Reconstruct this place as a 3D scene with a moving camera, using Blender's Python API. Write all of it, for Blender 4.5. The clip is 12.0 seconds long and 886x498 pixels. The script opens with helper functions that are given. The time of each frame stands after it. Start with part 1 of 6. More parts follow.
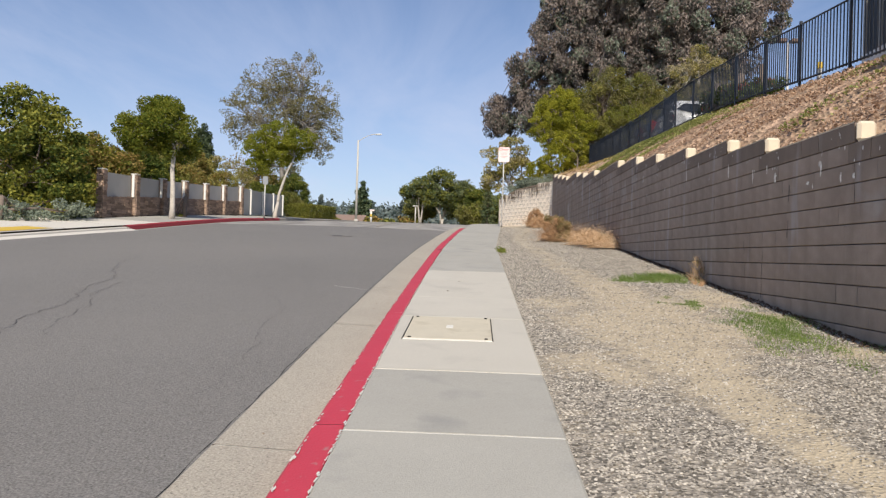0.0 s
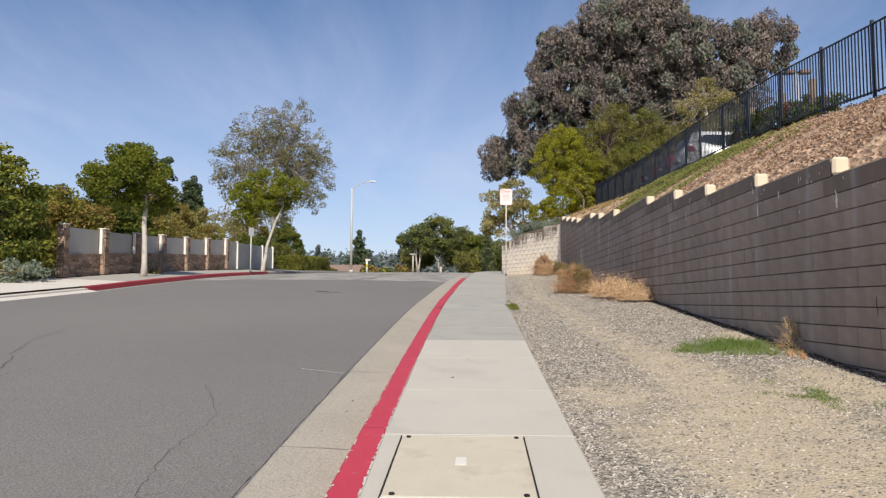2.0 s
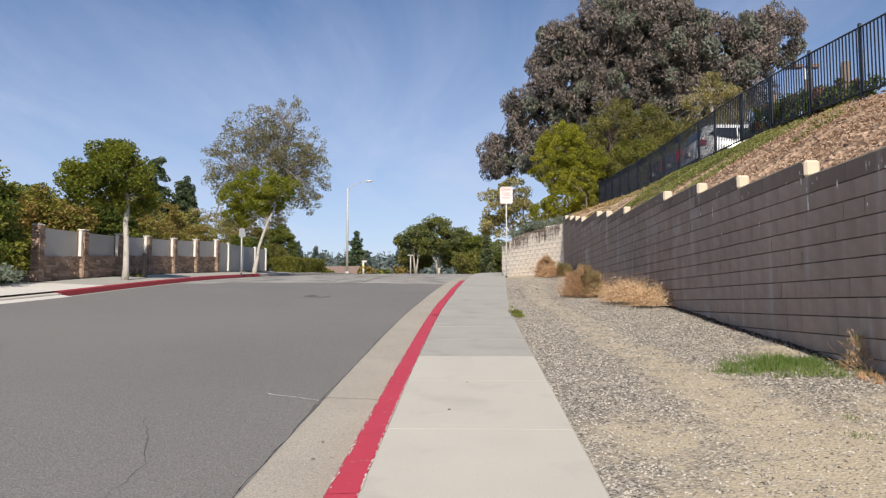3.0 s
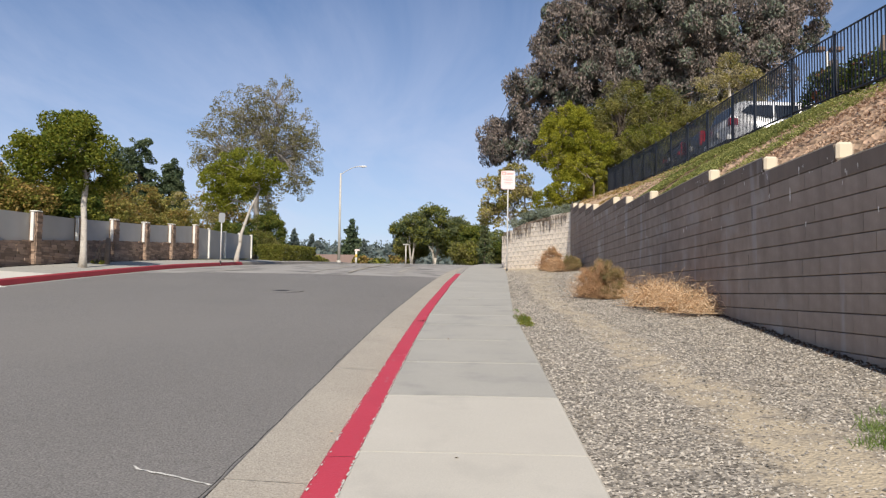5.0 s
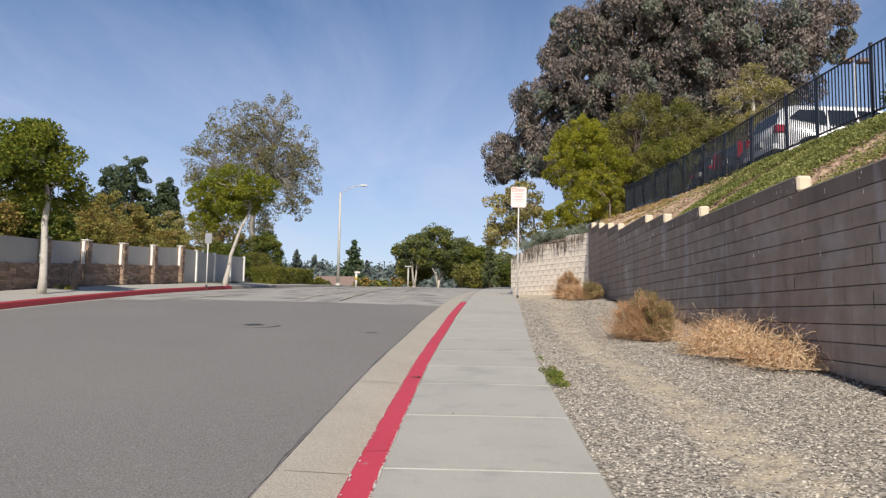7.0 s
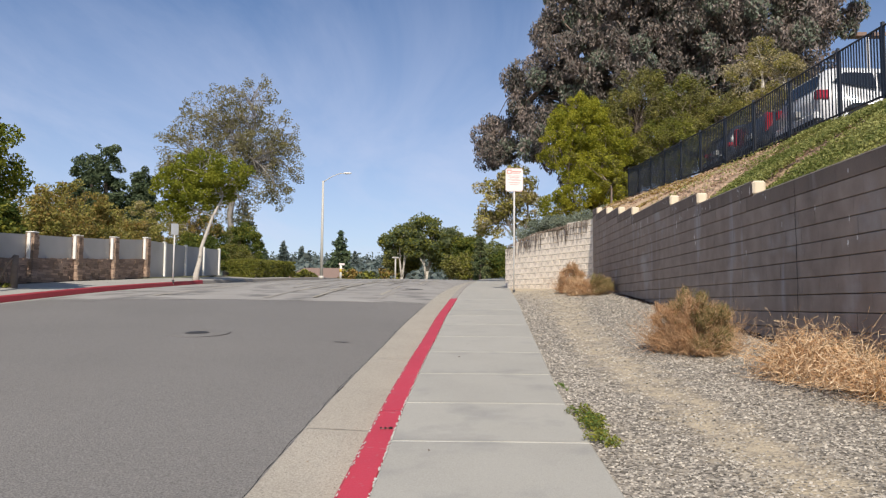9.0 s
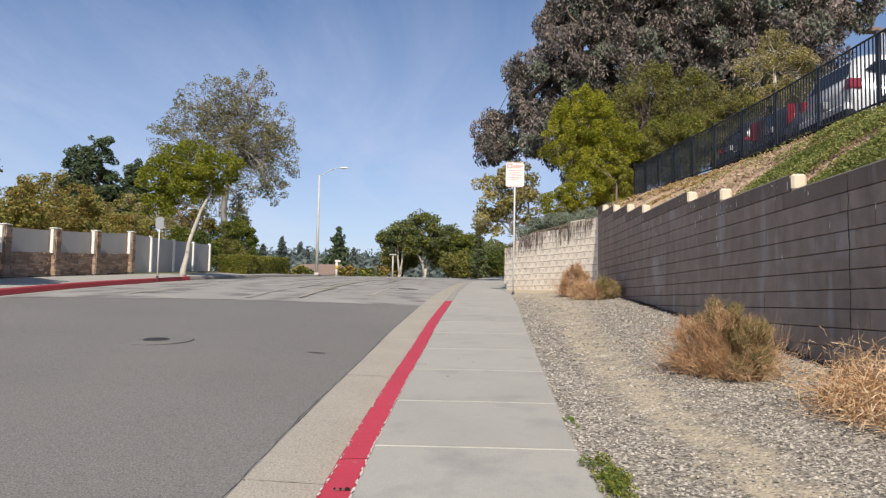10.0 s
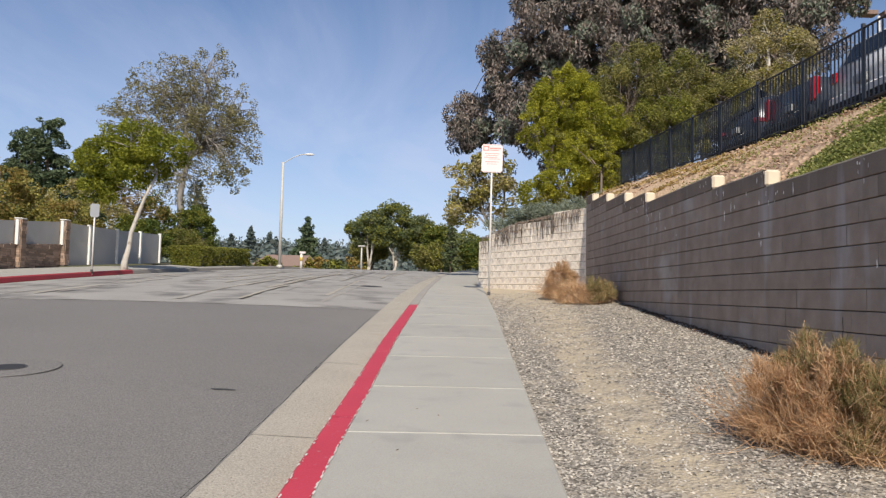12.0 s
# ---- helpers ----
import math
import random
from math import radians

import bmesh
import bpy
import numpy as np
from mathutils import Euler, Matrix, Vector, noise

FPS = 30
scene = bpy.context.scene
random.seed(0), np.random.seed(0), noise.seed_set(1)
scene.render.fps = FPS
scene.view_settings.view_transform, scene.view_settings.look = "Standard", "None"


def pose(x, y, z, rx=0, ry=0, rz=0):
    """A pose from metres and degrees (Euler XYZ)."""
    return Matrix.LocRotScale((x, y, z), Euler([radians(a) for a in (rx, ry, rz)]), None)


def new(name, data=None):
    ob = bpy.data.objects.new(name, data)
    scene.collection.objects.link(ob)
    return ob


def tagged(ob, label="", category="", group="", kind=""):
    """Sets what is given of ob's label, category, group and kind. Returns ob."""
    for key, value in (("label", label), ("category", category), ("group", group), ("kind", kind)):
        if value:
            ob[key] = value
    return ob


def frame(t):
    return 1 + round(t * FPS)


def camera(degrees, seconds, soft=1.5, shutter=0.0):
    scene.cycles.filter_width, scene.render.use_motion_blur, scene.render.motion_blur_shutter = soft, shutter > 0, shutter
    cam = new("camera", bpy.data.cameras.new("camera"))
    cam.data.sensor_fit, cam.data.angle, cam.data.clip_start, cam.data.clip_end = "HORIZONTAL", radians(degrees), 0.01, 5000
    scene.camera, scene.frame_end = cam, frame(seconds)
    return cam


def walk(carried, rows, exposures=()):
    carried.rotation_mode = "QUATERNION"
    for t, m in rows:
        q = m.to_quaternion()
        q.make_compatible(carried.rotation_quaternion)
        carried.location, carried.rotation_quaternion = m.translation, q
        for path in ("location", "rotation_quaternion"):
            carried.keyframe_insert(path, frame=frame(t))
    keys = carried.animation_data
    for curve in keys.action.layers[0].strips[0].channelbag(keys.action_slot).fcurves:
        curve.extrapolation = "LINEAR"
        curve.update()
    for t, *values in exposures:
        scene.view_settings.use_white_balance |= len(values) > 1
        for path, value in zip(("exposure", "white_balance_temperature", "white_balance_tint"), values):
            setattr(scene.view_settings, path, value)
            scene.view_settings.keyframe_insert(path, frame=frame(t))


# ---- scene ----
cam = camera(63.1, 12.0, soft=1.3)
METRES, EYE, TILT, LEAN, TURN = 16.5, 1.383, 3.85, -3.5, 2.5
ROWS = [
    (0.0, 0.0, 0.0, 0.0, -0.1, -3.35, 1.76),
    (0.5, -0.0001, 0.0439, 0.0, -0.2, -2.65, 2.0),
    (1.0, -0.0016, 0.088, 0.0019, -0.22, -1.55, 2.45),
    (1.5, 0.0, 0.1315, 0.0033, -0.25, -0.42, 2.93),
    (2.0, -0.0007, 0.175, 0.0036, -0.25, 0.37, 3.32),
    (2.5, 0.002, 0.2192, 0.0031, -0.3, 0.59, 3.5),
    (3.0, 0.0021, 0.2615, 0.0041, -0.38, 0.43, 3.52),
    (3.5, 0.0054, 0.3028, 0.0045, -0.5, 0.08, 3.36),
    (5.5, 0.0116, 0.4735, 0.0053, -0.45, -0.42, 2.49),
    (6.0, 0.0109, 0.5152, 0.0071, -0.3, 0.14, 2.41),
    (6.5, 0.0139, 0.5582, 0.0085, -0.23, 0.85, 2.46),
    (7.0, 0.0133, 0.5967, 0.0099, -0.27, 1.29, 2.56),
    (9.0, 0.017, 0.7567, 0.0118, -1.16, 0.48, 3.03),
    (9.5, 0.0227, 0.7974, 0.0133, -1.14, 0.34, 2.79),
    (10.0, 0.0264, 0.8367, 0.014, -1.19, 0.26, 2.36),
    (10.5, 0.0309, 0.8785, 0.0149, -1.38, 0.12, 1.92),
    (11.0, 0.0345, 0.9163, 0.0164, -1.85, -0.07, 1.7),
    (11.5, 0.037, 0.9567, 0.0181, -2.56, -0.28, 1.77),
    (12.0, 0.0396, 0.9976, 0.0187, -3.38, -0.54, 1.95),
]
walk(cam, [(t, pose(0, 0, EYE, TILT, LEAN, TURN) @ pose(METRES * x, METRES * y, METRES * z, 90 + pitch, roll, yaw)) for t, x, y, z, yaw, pitch, roll in ROWS])

# ---- world, sun, exposure ----
SUN_TO = Vector((-0.06, 1.0, -0.86)).normalized()
world = bpy.data.worlds.new("world")
scene.world = world
world.use_nodes = True
wn, wl = world.node_tree.nodes, world.node_tree.links
wn.clear()
sky = wn.new("ShaderNodeTexSky")
sky.sky_type = "NISHITA"
sky.sun_disc = False
sky.sun_elevation = math.asin(-SUN_TO.z)
sky.sun_rotation = math.atan2(-SUN_TO.x, -SUN_TO.y)
sky.air_density, sky.dust_density, sky.ozone_density = 1.0, 0.4, 4.0
wtex = wn.new("ShaderNodeTexCoord")
wsep = wn.new("ShaderNodeSeparateXYZ")
wl.new(wtex.outputs["Generated"], wsep.inputs[0])
# thin high cloud, laid on a flat layer far above
wmax = wn.new("ShaderNodeMath"); wmax.operation = "MAXIMUM"; wmax.inputs[1].default_value = 0.04
wl.new(wsep.outputs["Z"], wmax.inputs[0])
wadd = wn.new("ShaderNodeMath"); wadd.operation = "ADD"; wadd.inputs[1].default_value = 0.12
wl.new(wmax.outputs[0], wadd.inputs[0])
wdiv = wn.new("ShaderNodeVectorMath"); wdiv.operation = "DIVIDE"
wcomb = wn.new("ShaderNodeCombineXYZ")
for k in range(3):
    wl.new(wadd.outputs[0], wcomb.inputs[k])
wl.new(wtex.outputs["Generated"], wdiv.inputs[0])
wl.new(wcomb.outputs[0], wdiv.inputs[1])
wmap = wn.new("ShaderNodeMapping")
wmap.inputs["Scale"].default_value = (1.1, 0.42, 1.0)
wmap.inputs["Rotation"].default_value = (0, 0, 0.35)
wl.new(wdiv.outputs[0], wmap.inputs[0])
wnoise = wn.new("ShaderNodeTexNoise")
wnoise.inputs["Scale"].default_value, wnoise.inputs["Detail"].default_value = 1.4, 7.0
wnoise.inputs["Roughness"].default_value, wnoise.inputs["Distortion"].default_value = 0.62, 0.6
wl.new(wmap.outputs[0], wnoise.inputs["Vector"])
wramp = wn.new("ShaderNodeMapRange")
wramp.inputs["From Min"].default_value, wramp.inputs["From Max"].default_value = 0.42, 0.85
wramp.inputs["To Max"].default_value = 0.34
wl.new(wnoise.outputs["Fac"], wramp.inputs["Value"])
wmix = wn.new("ShaderNodeMix"); wmix.data_type = "RGBA"
wmix.inputs["B"].default_value = (6.7, 7.0, 8.1, 1)
whaze = wn.new("ShaderNodeMapRange")
whaze.inputs["From Min"].default_value, whaze.inputs["From Max"].default_value = -0.02, 0.40
whaze.inputs["To Min"].default_value, whaze.inputs["To Max"].default_value = 0.56, 0.0
wl.new(wsep.outputs["Z"], whaze.inputs["Value"])
wsum = wn.new("ShaderNodeMath"); wsum.operation = "ADD"; wsum.use_clamp = True
wl.new(wramp.outputs[0], wsum.inputs[0])
wl.new(whaze.outputs[0], wsum.inputs[1])
wl.new(wsum.outputs[0], wmix.inputs["Factor"])
wl.new(sky.outputs[0], wmix.inputs["A"])
wbg = wn.new("ShaderNodeBackground")
wbg.inputs["Strength"].default_value = 0.104
wtint = wn.new("ShaderNodeVectorMath"); wtint.operation = "MULTIPLY"
wtint.inputs[1].default_value = (0.965, 0.99, 1.075)
wl.new(wmix.outputs["Result"], wtint.inputs[0])
wl.new(wtint.outputs[0], wbg.inputs["Color"])
wout = wn.new("ShaderNodeOutputWorld")
wl.new(wbg.outputs[0], wout.inputs["Surface"])

sun_data = bpy.data.lights.new("sun", "SUN")
sun_data.energy, sun_data.angle, sun_data.color = 5.0, radians(0.53), (1.0, 0.93, 0.83)
sun = new("sun", sun_data)
sun.rotation_euler = SUN_TO.to_track_quat("-Z", "Y").to_euler()
scene.view_settings.exposure = 0.0

# ---- materials ----
def material(name, color, rough=0.85, metal=0.0, var=0.12, scale=3.0, fine=60.0, fine_var=0.08, bump=0.15, bump_scale=None,
             spots=None, island=0.0, objrand=0.0, spec=0.3, streaks=False):
    """A surface with a slow and a fine variation of its colour, a bump, and spots of a second colour."""
    m = bpy.data.materials.new(name)
    m.use_nodes = True
    nt = m.node_tree
    n, l = nt.nodes, nt.links
    p = n["Principled BSDF"]
    p.inputs["Roughness"].default_value = rough
    p.inputs["Metallic"].default_value = metal
    p.inputs["Specular IOR Level"].default_value = spec
    tc = n.new("ShaderNodeTexCoord")
    a = n.new("ShaderNodeTexNoise")
    a.inputs["Scale"].default_value, a.inputs["Detail"].default_value = scale, 5.0
    l.new(tc.outputs["Object"], a.inputs["Vector"])
    b = n.new("ShaderNodeTexNoise")
    b.inputs["Scale"].default_value, b.inputs["Detail"].default_value = fine, 3.0
    l.new(tc.outputs["Object"], b.inputs["Vector"])
    def add(socket, source, gain):
        mul = n.new("ShaderNodeMath"); mul.operation = "MULTIPLY_ADD"
        mul.inputs[1].default_value = gain
        l.new(source, mul.inputs[0])
        if isinstance(socket, float):
            mul.inputs[2].default_value = socket
        else:
            l.new(socket, mul.inputs[2])
        return mul.outputs[0]
    v = add(1.0 - var - fine_var, a.outputs["Fac"], 2 * var)
    v = add(v, b.outputs["Fac"], 2 * fine_var)
    if streaks:
        # rain-washed streaks that run down the wall, and broad damp clouds
        for sc, gain in (((0, 2.2, 0.25), 0.55), ((0, 0.35, 0.5), 0.5)):
            mp = n.new("ShaderNodeMapping")
            mp.inputs["Scale"].default_value = sc
            g0 = n.new("ShaderNodeNewGeometry")
            l.new(g0.outputs["Position"], mp.inputs[0])
            st = n.new("ShaderNodeTexNoise")
            st.inputs["Scale"].default_value, st.inputs["Detail"].default_value = 1.6, 5.0
            l.new(mp.outputs[0], st.inputs["Vector"])
            sb = n.new("ShaderNodeMath"); sb.operation = "SUBTRACT"; sb.inputs[1].default_value = 0.5
            l.new(st.outputs["Fac"], sb.inputs[0])
            v = add(v, sb.outputs[0], gain)
        mp = n.new("ShaderNodeMapping")
        mp.inputs["Scale"].default_value = (0, 1.9, 0.28)
        l.new(g0.outputs["Position"], mp.inputs[0])
        st = n.new("ShaderNodeTexNoise")
        st.inputs["Scale"].default_value, st.inputs["Detail"].default_value = 1.5, 3.0
        l.new(mp.outputs[0], st.inputs["Vector"])
        wash = n.new("ShaderNodeMapRange")
        wash.inputs["From Min"].default_value, wash.inputs["From Max"].default_value, wash.inputs["To Max"].default_value = 0.60, 0.74, 0.75
        l.new(st.outputs["Fac"], wash.inputs["Value"])
    if island:
        g = n.new("ShaderNodeNewGeometry")
        v = add(v, g.outputs["Random Per Island"], island)
    if objrand:
        o = n.new("ShaderNodeObjectInfo")
        v = add(v, o.outputs["Random"], objrand)
    rgb = n.new("ShaderNodeVectorMath"); rgb.operation = "SCALE"
    rgb.inputs[0].default_value = color[:3]
    l.new(v, rgb.inputs["Scale"])
    out = rgb.outputs[0]
    if streaks:
        wm = n.new("ShaderNodeMix"); wm.data_type = "RGBA"
        wm.inputs["B"].default_value = (0.47, 0.43, 0.415, 1)
        l.new(wash.outputs[0], wm.inputs["Factor"])
        l.new(out, wm.inputs["A"])
        out = wm.outputs["Result"]
    if spots:
        col, sc, lo, hi, amount = spots
        s = n.new("ShaderNodeTexNoise")
        s.inputs["Scale"].default_value, s.inputs["Detail"].default_value = sc, 6.0
        l.new(tc.outputs["Object"], s.inputs["Vector"])
        r = n.new("ShaderNodeMapRange")
        r.inputs["From Min"].default_value, r.inputs["From Max"].default_value, r.inputs["To Max"].default_value = lo, hi, amount
        l.new(s.outputs["Fac"], r.inputs["Value"])
        mx = n.new("ShaderNodeMix"); mx.data_type = "RGBA"
        mx.inputs["B"].default_value = (*col, 1)
        l.new(r.outputs[0], mx.inputs["Factor"])
        l.new(out, mx.inputs["A"])
        out = mx.outputs["Result"]
    l.new(out, p.inputs["Base Color"])
    if bump:
        bp = n.new("ShaderNodeBump")
        bp.inputs["Strength"].default_value, bp.inputs["Distance"].default_value = bump, 0.01
        if bump_scale:
            c = n.new("ShaderNodeTexNoise")
            c.inputs["Scale"].default_value, c.inputs["Detail"].default_value = bump_scale, 4.0
            l.new(tc.outputs["Object"], c.inputs["Vector"])
            l.new(c.outputs["Fac"], bp.inputs["Height"])
        else:
            l.new(b.outputs["Fac"], bp.inputs["Height"])
        l.new(bp.outputs[0], p.inputs["Normal"])
    return m


def leafy(name, color, second, glow=0.35, rough=0.6):
    """Leaves: two colours mixed leaf by leaf, some light let through."""
    m = bpy.data.materials.new(name)
    m.use_nodes = True
    n, l = m.node_tree.nodes, m.node_tree.links
    p = n["Principled BSDF"]
    g = n.new("ShaderNodeNewGeometry")
    tc = n.new("ShaderNodeTexCoord")
    a = n.new("ShaderNodeTexNoise")
    a.inputs["Scale"].default_value = 0.7
    l.new(tc.outputs["Object"], a.inputs["Vector"])
    f = n.new("ShaderNodeMath"); f.operation = "MULTIPLY_ADD"
    f.inputs[1].default_value, f.inputs[2].default_value = 1.6, -0.8
    l.new(a.outputs["Fac"], f.inputs[0])
    f2 = n.new("ShaderNodeMath"); f2.operation = "ADD"; f2.use_clamp = True
    l.new(f.outputs[0], f2.inputs[0])
    l.new(g.outputs["Random Per Island"], f2.inputs[1])
    mx = n.new("ShaderNodeMix"); mx.data_type = "RGBA"
    mx.inputs["A"].default_value, mx.inputs["B"].default_value = (*color, 1), (*second, 1)
    l.new(f2.outputs[0], mx.inputs["Factor"])
    l.new(mx.outputs["Result"], p.inputs["Base Color"])
    p.inputs["Roughness"].default_value = rough
    p.inputs["Specular IOR Level"].default_value = 0.25
    t = n.new("ShaderNodeBsdfTranslucent")
    l.new(mx.outputs["Result"], t.inputs["Color"])
    sh = n.new("ShaderNodeMixShader")
    sh.inputs[0].default_value = glow
    l.new(p.outputs[0], sh.inputs[1])
    l.new(t.outputs[0], sh.inputs[2])
    l.new(sh.outputs[0], n["Material Output"].inputs["Surface"])
    return m


def masked(name, first, second, attribute, rough=0.95, bump=0.5, voronoi=45.0, edge=0.35):
    """Stony ground and bare earth, mixed by a value kept in the mesh with a ragged edge."""
    m = bpy.data.materials.new(name)
    m.use_nodes = True
    n, l = m.node_tree.nodes, m.node_tree.links
    p = n["Principled BSDF"]
    p.inputs["Roughness"].default_value = rough
    p.inputs["Specular IOR Level"].default_value = 0.15
    tc = n.new("ShaderNodeTexCoord")
    vo = n.new("ShaderNodeTexVoronoi")
    vo.inputs["Scale"].default_value = voronoi
    l.new(tc.outputs["Object"], vo.inputs["Vector"])
    sep = n.new("ShaderNodeSeparateColor")
    l.new(vo.outputs["Color"], sep.inputs[0])
    ramp = n.new("ShaderNodeValToRGB")
    ramp.color_ramp.interpolation = "CONSTANT"
    els = ramp.color_ramp.elements
    els[0].color = (*[c * 0.55 for c in first], 1)
    els[1].position, els[1].color = 0.3, (*first, 1)
    for pos, k in ((0.62, 1.35), (0.86, 1.9)):
        e = els.new(pos)
        e.color = (*[min(0.75, c * k) for c in first], 1)
    l.new(sep.outputs[0], ramp.inputs[0])
    fine = n.new("ShaderNodeTexNoise")
    fine.inputs["Scale"].default_value, fine.inputs["Detail"].default_value = 35.0, 8.0
    l.new(tc.outputs["Object"], fine.inputs["Vector"])
    earth = n.new("ShaderNodeMix"); earth.data_type = "RGBA"
    earth.inputs["A"].default_value = (*[c * 0.7 for c in second], 1)
    earth.inputs["B"].default_value = (*[c * 1.25 for c in second], 1)
    l.new(fine.outputs["Fac"], earth.inputs["Factor"])
    at = n.new("ShaderNodeAttribute")
    at.attribute_name = attribute
    rag = n.new("ShaderNodeTexNoise")
    rag.inputs["Scale"].default_value, rag.inputs["Detail"].default_value = 4.0, 8.0
    rag.inputs["Roughness"].default_value = 0.7
    l.new(tc.outputs["Object"], rag.inputs["Vector"])
    s1 = n.new("ShaderNodeMath"); s1.operation = "SUBTRACT"; s1.inputs[1].default_value = 0.5
    l.new(rag.outputs["Fac"], s1.inputs[0])
    s2 = n.new("ShaderNodeMath"); s2.operation = "MULTIPLY_ADD"; s2.inputs[1].default_value = 3.0
    l.new(s1.outputs[0], s2.inputs[0])
    l.new(at.outputs["Fac"], s2.inputs[2])
    rg = n.new("ShaderNodeMapRange")
    rg.inputs["From Min"].default_value, rg.inputs["From Max"].default_value = 0.5 - edge, 0.5 + edge
    l.new(s2.outputs[0], rg.inputs["Value"])
    mx = n.new("ShaderNodeMix"); mx.data_type = "RGBA"
    l.new(rg.outputs[0], mx.inputs["Factor"])
    l.new(ramp.outputs[0], mx.inputs["A"])
    l.new(earth.outputs["Result"], mx.inputs["B"])
    l.new(mx.outputs["Result"], p.inputs["Base Color"])
    bp = n.new("ShaderNodeBump")
    bp.inputs["Strength"].default_value, bp.inputs["Distance"].default_value = bump, 0.02
    l.new(vo.outputs["Distance"], bp.inputs["Height"])
    bp2 = n.new("ShaderNodeBump")
    bp2.inputs["Strength"].default_value, bp2.inputs["Distance"].default_value = 0.35, 0.015
    l.new(fine.outputs["Fac"], bp2.inputs["Height"])
    l.new(bp.outputs[0], bp2.inputs["Normal"])
    l.new(bp2.outputs[0], p.inputs["Normal"])
    return m


M = {}
M["asphalt"] = material("asphalt", (0.193, 0.179, 0.162), 0.9, var=0.12, scale=0.35, fine=70, fine_var=0.95, bump=0.8,
                        spots=((0.23, 0.21, 0.185), 0.16, 0.5, 0.75, 0.5))
M["old_asphalt"] = material("old_asphalt", (0.34, 0.315, 0.28), 0.92, var=0.2, scale=0.5, fine=120, fine_var=0.2, bump=0.5,
                            spots=((0.11, 0.105, 0.10), 0.9, 0.5, 0.68, 0.7))
M["gutter"] = material("gutter_concrete", (0.40, 0.355, 0.285), 0.9, var=0.14, scale=1.2, fine=75, fine_var=0.6, bump=0.6,
                       spots=((0.17, 0.145, 0.115), 55.0, 0.60, 0.68, 0.7))
M["walk"] = material("sidewalk_concrete", (0.375, 0.353, 0.305), 0.88, var=0.10, scale=1.6, fine=110, fine_var=0.28, bump=0.25, objrand=0.05,
                     spots=((0.235, 0.23, 0.215), 2.3, 0.56, 0.74, 0.5))
M["walk_new"] = material("new_concrete", (0.515, 0.475, 0.40), 0.88, var=0.09, scale=1.3, fine=110, fine_var=0.16, bump=0.15,
                         spots=((0.35, 0.325, 0.28), 1.9, 0.58, 0.76, 0.45))
M["joint"] = material("joint_mortar", (0.68, 0.65, 0.58), 0.9, fine=60, fine_var=0.2)
M["vault"] = material("vault_lid_concrete", (0.55, 0.49, 0.375), 0.9, var=0.14, scale=2.5, fine=90, fine_var=0.1, bump=0.2,
                      spots=((0.33, 0.28, 0.19), 3.0, 0.55, 0.7, 0.5))
M["apron"] = material("apron_concrete", (0.62, 0.57, 0.49), 0.9, var=0.08, scale=0.8, fine=70, fine_var=0.08)
M["red"] = material("red_kerb_paint", (0.50, 0.045, 0.07), 0.65, var=0.12, scale=2.0, fine=80, fine_var=0.12, bump=0.3,
                    spots=((0.40, 0.24, 0.22), 14.0, 0.64, 0.74, 0.7), spec=0.4)
M["dark_red"] = material("faded_red_kerb_paint", (0.38, 0.05, 0.06), 0.75, var=0.15, scale=1.0, fine=40, fine_var=0.1)
M["yellow"] = material("yellow_paint", (0.62, 0.42, 0.07), 0.7, var=0.1, fine=40)
M["kerb"] = material("kerb_concrete", (0.33, 0.30, 0.26), 0.9, var=0.15, scale=1.0, fine=60, fine_var=0.15)
M["dark"] = material("dark_gap", (0.02, 0.019, 0.018), 0.95)
M["crack"] = material("crack_dirt", (0.085, 0.08, 0.076), 0.95, fine=40, fine_var=0.3)
M["stain"] = material("tar_spot", (0.075, 0.071, 0.068), 0.8, fine=60)
M["iron"] = material("cast_iron", (0.06, 0.055, 0.05), 0.6, metal=0.4, fine=50)
M["block"] = material("painted_block", (0.335, 0.262, 0.208), 0.92, var=0.34, scale=4.5, fine=70, fine_var=0.10, bump=0.35,
                      objrand=0.05, spots=((0.52, 0.48, 0.45), 1.1, 0.58, 0.74, 0.6), streaks=True)
M["block_far"] = material("painted_block_joined", (0.335, 0.262, 0.208), 0.92, var=0.34, scale=4.5, fine=70, fine_var=0.10, bump=0.35,
                          island=0.05, spots=((0.52, 0.48, 0.45), 1.1, 0.58, 0.74, 0.6), streaks=True)
M["mortar"] = material("dark_mortar", (0.14, 0.115, 0.095), 0.95, fine=60, fine_var=0.2)
# bare block and mortar, with the sunlit brightness put into the cream colour
M["cap"] = material("sunlit_cream_block_end", (0.66, 0.555, 0.41), 0.9, var=0.08, scale=4, fine=50, fine_var=0.06)
M["slump"] = material("slump_block", (0.84, 0.735, 0.60), 0.95, var=0.20, scale=5.0, fine=22, fine_var=0.34, bump=1.0, bump_scale=24,
                      objrand=0.10, spots=((0.24, 0.165, 0.12), 3.2, 0.54, 0.74, 0.6))
M["drip"] = material("lime_drip", (0.85, 0.80, 0.72), 0.9, fine=40)
M["gravel"] = masked("gravel_and_earth", (0.265, 0.232, 0.188), (0.49, 0.405, 0.285), "earth", edge=0.38)
M["stone"] = material("gravel_stone", (0.165, 0.147, 0.121), 0.85, fine=30, fine_var=0.15, island=2.7, bump=0)
M["hill"] = masked("mulch_and_soil", (0.30, 0.20, 0.135), (0.48, 0.34, 0.22), "earth", voronoi=22.0, bump=0.9)
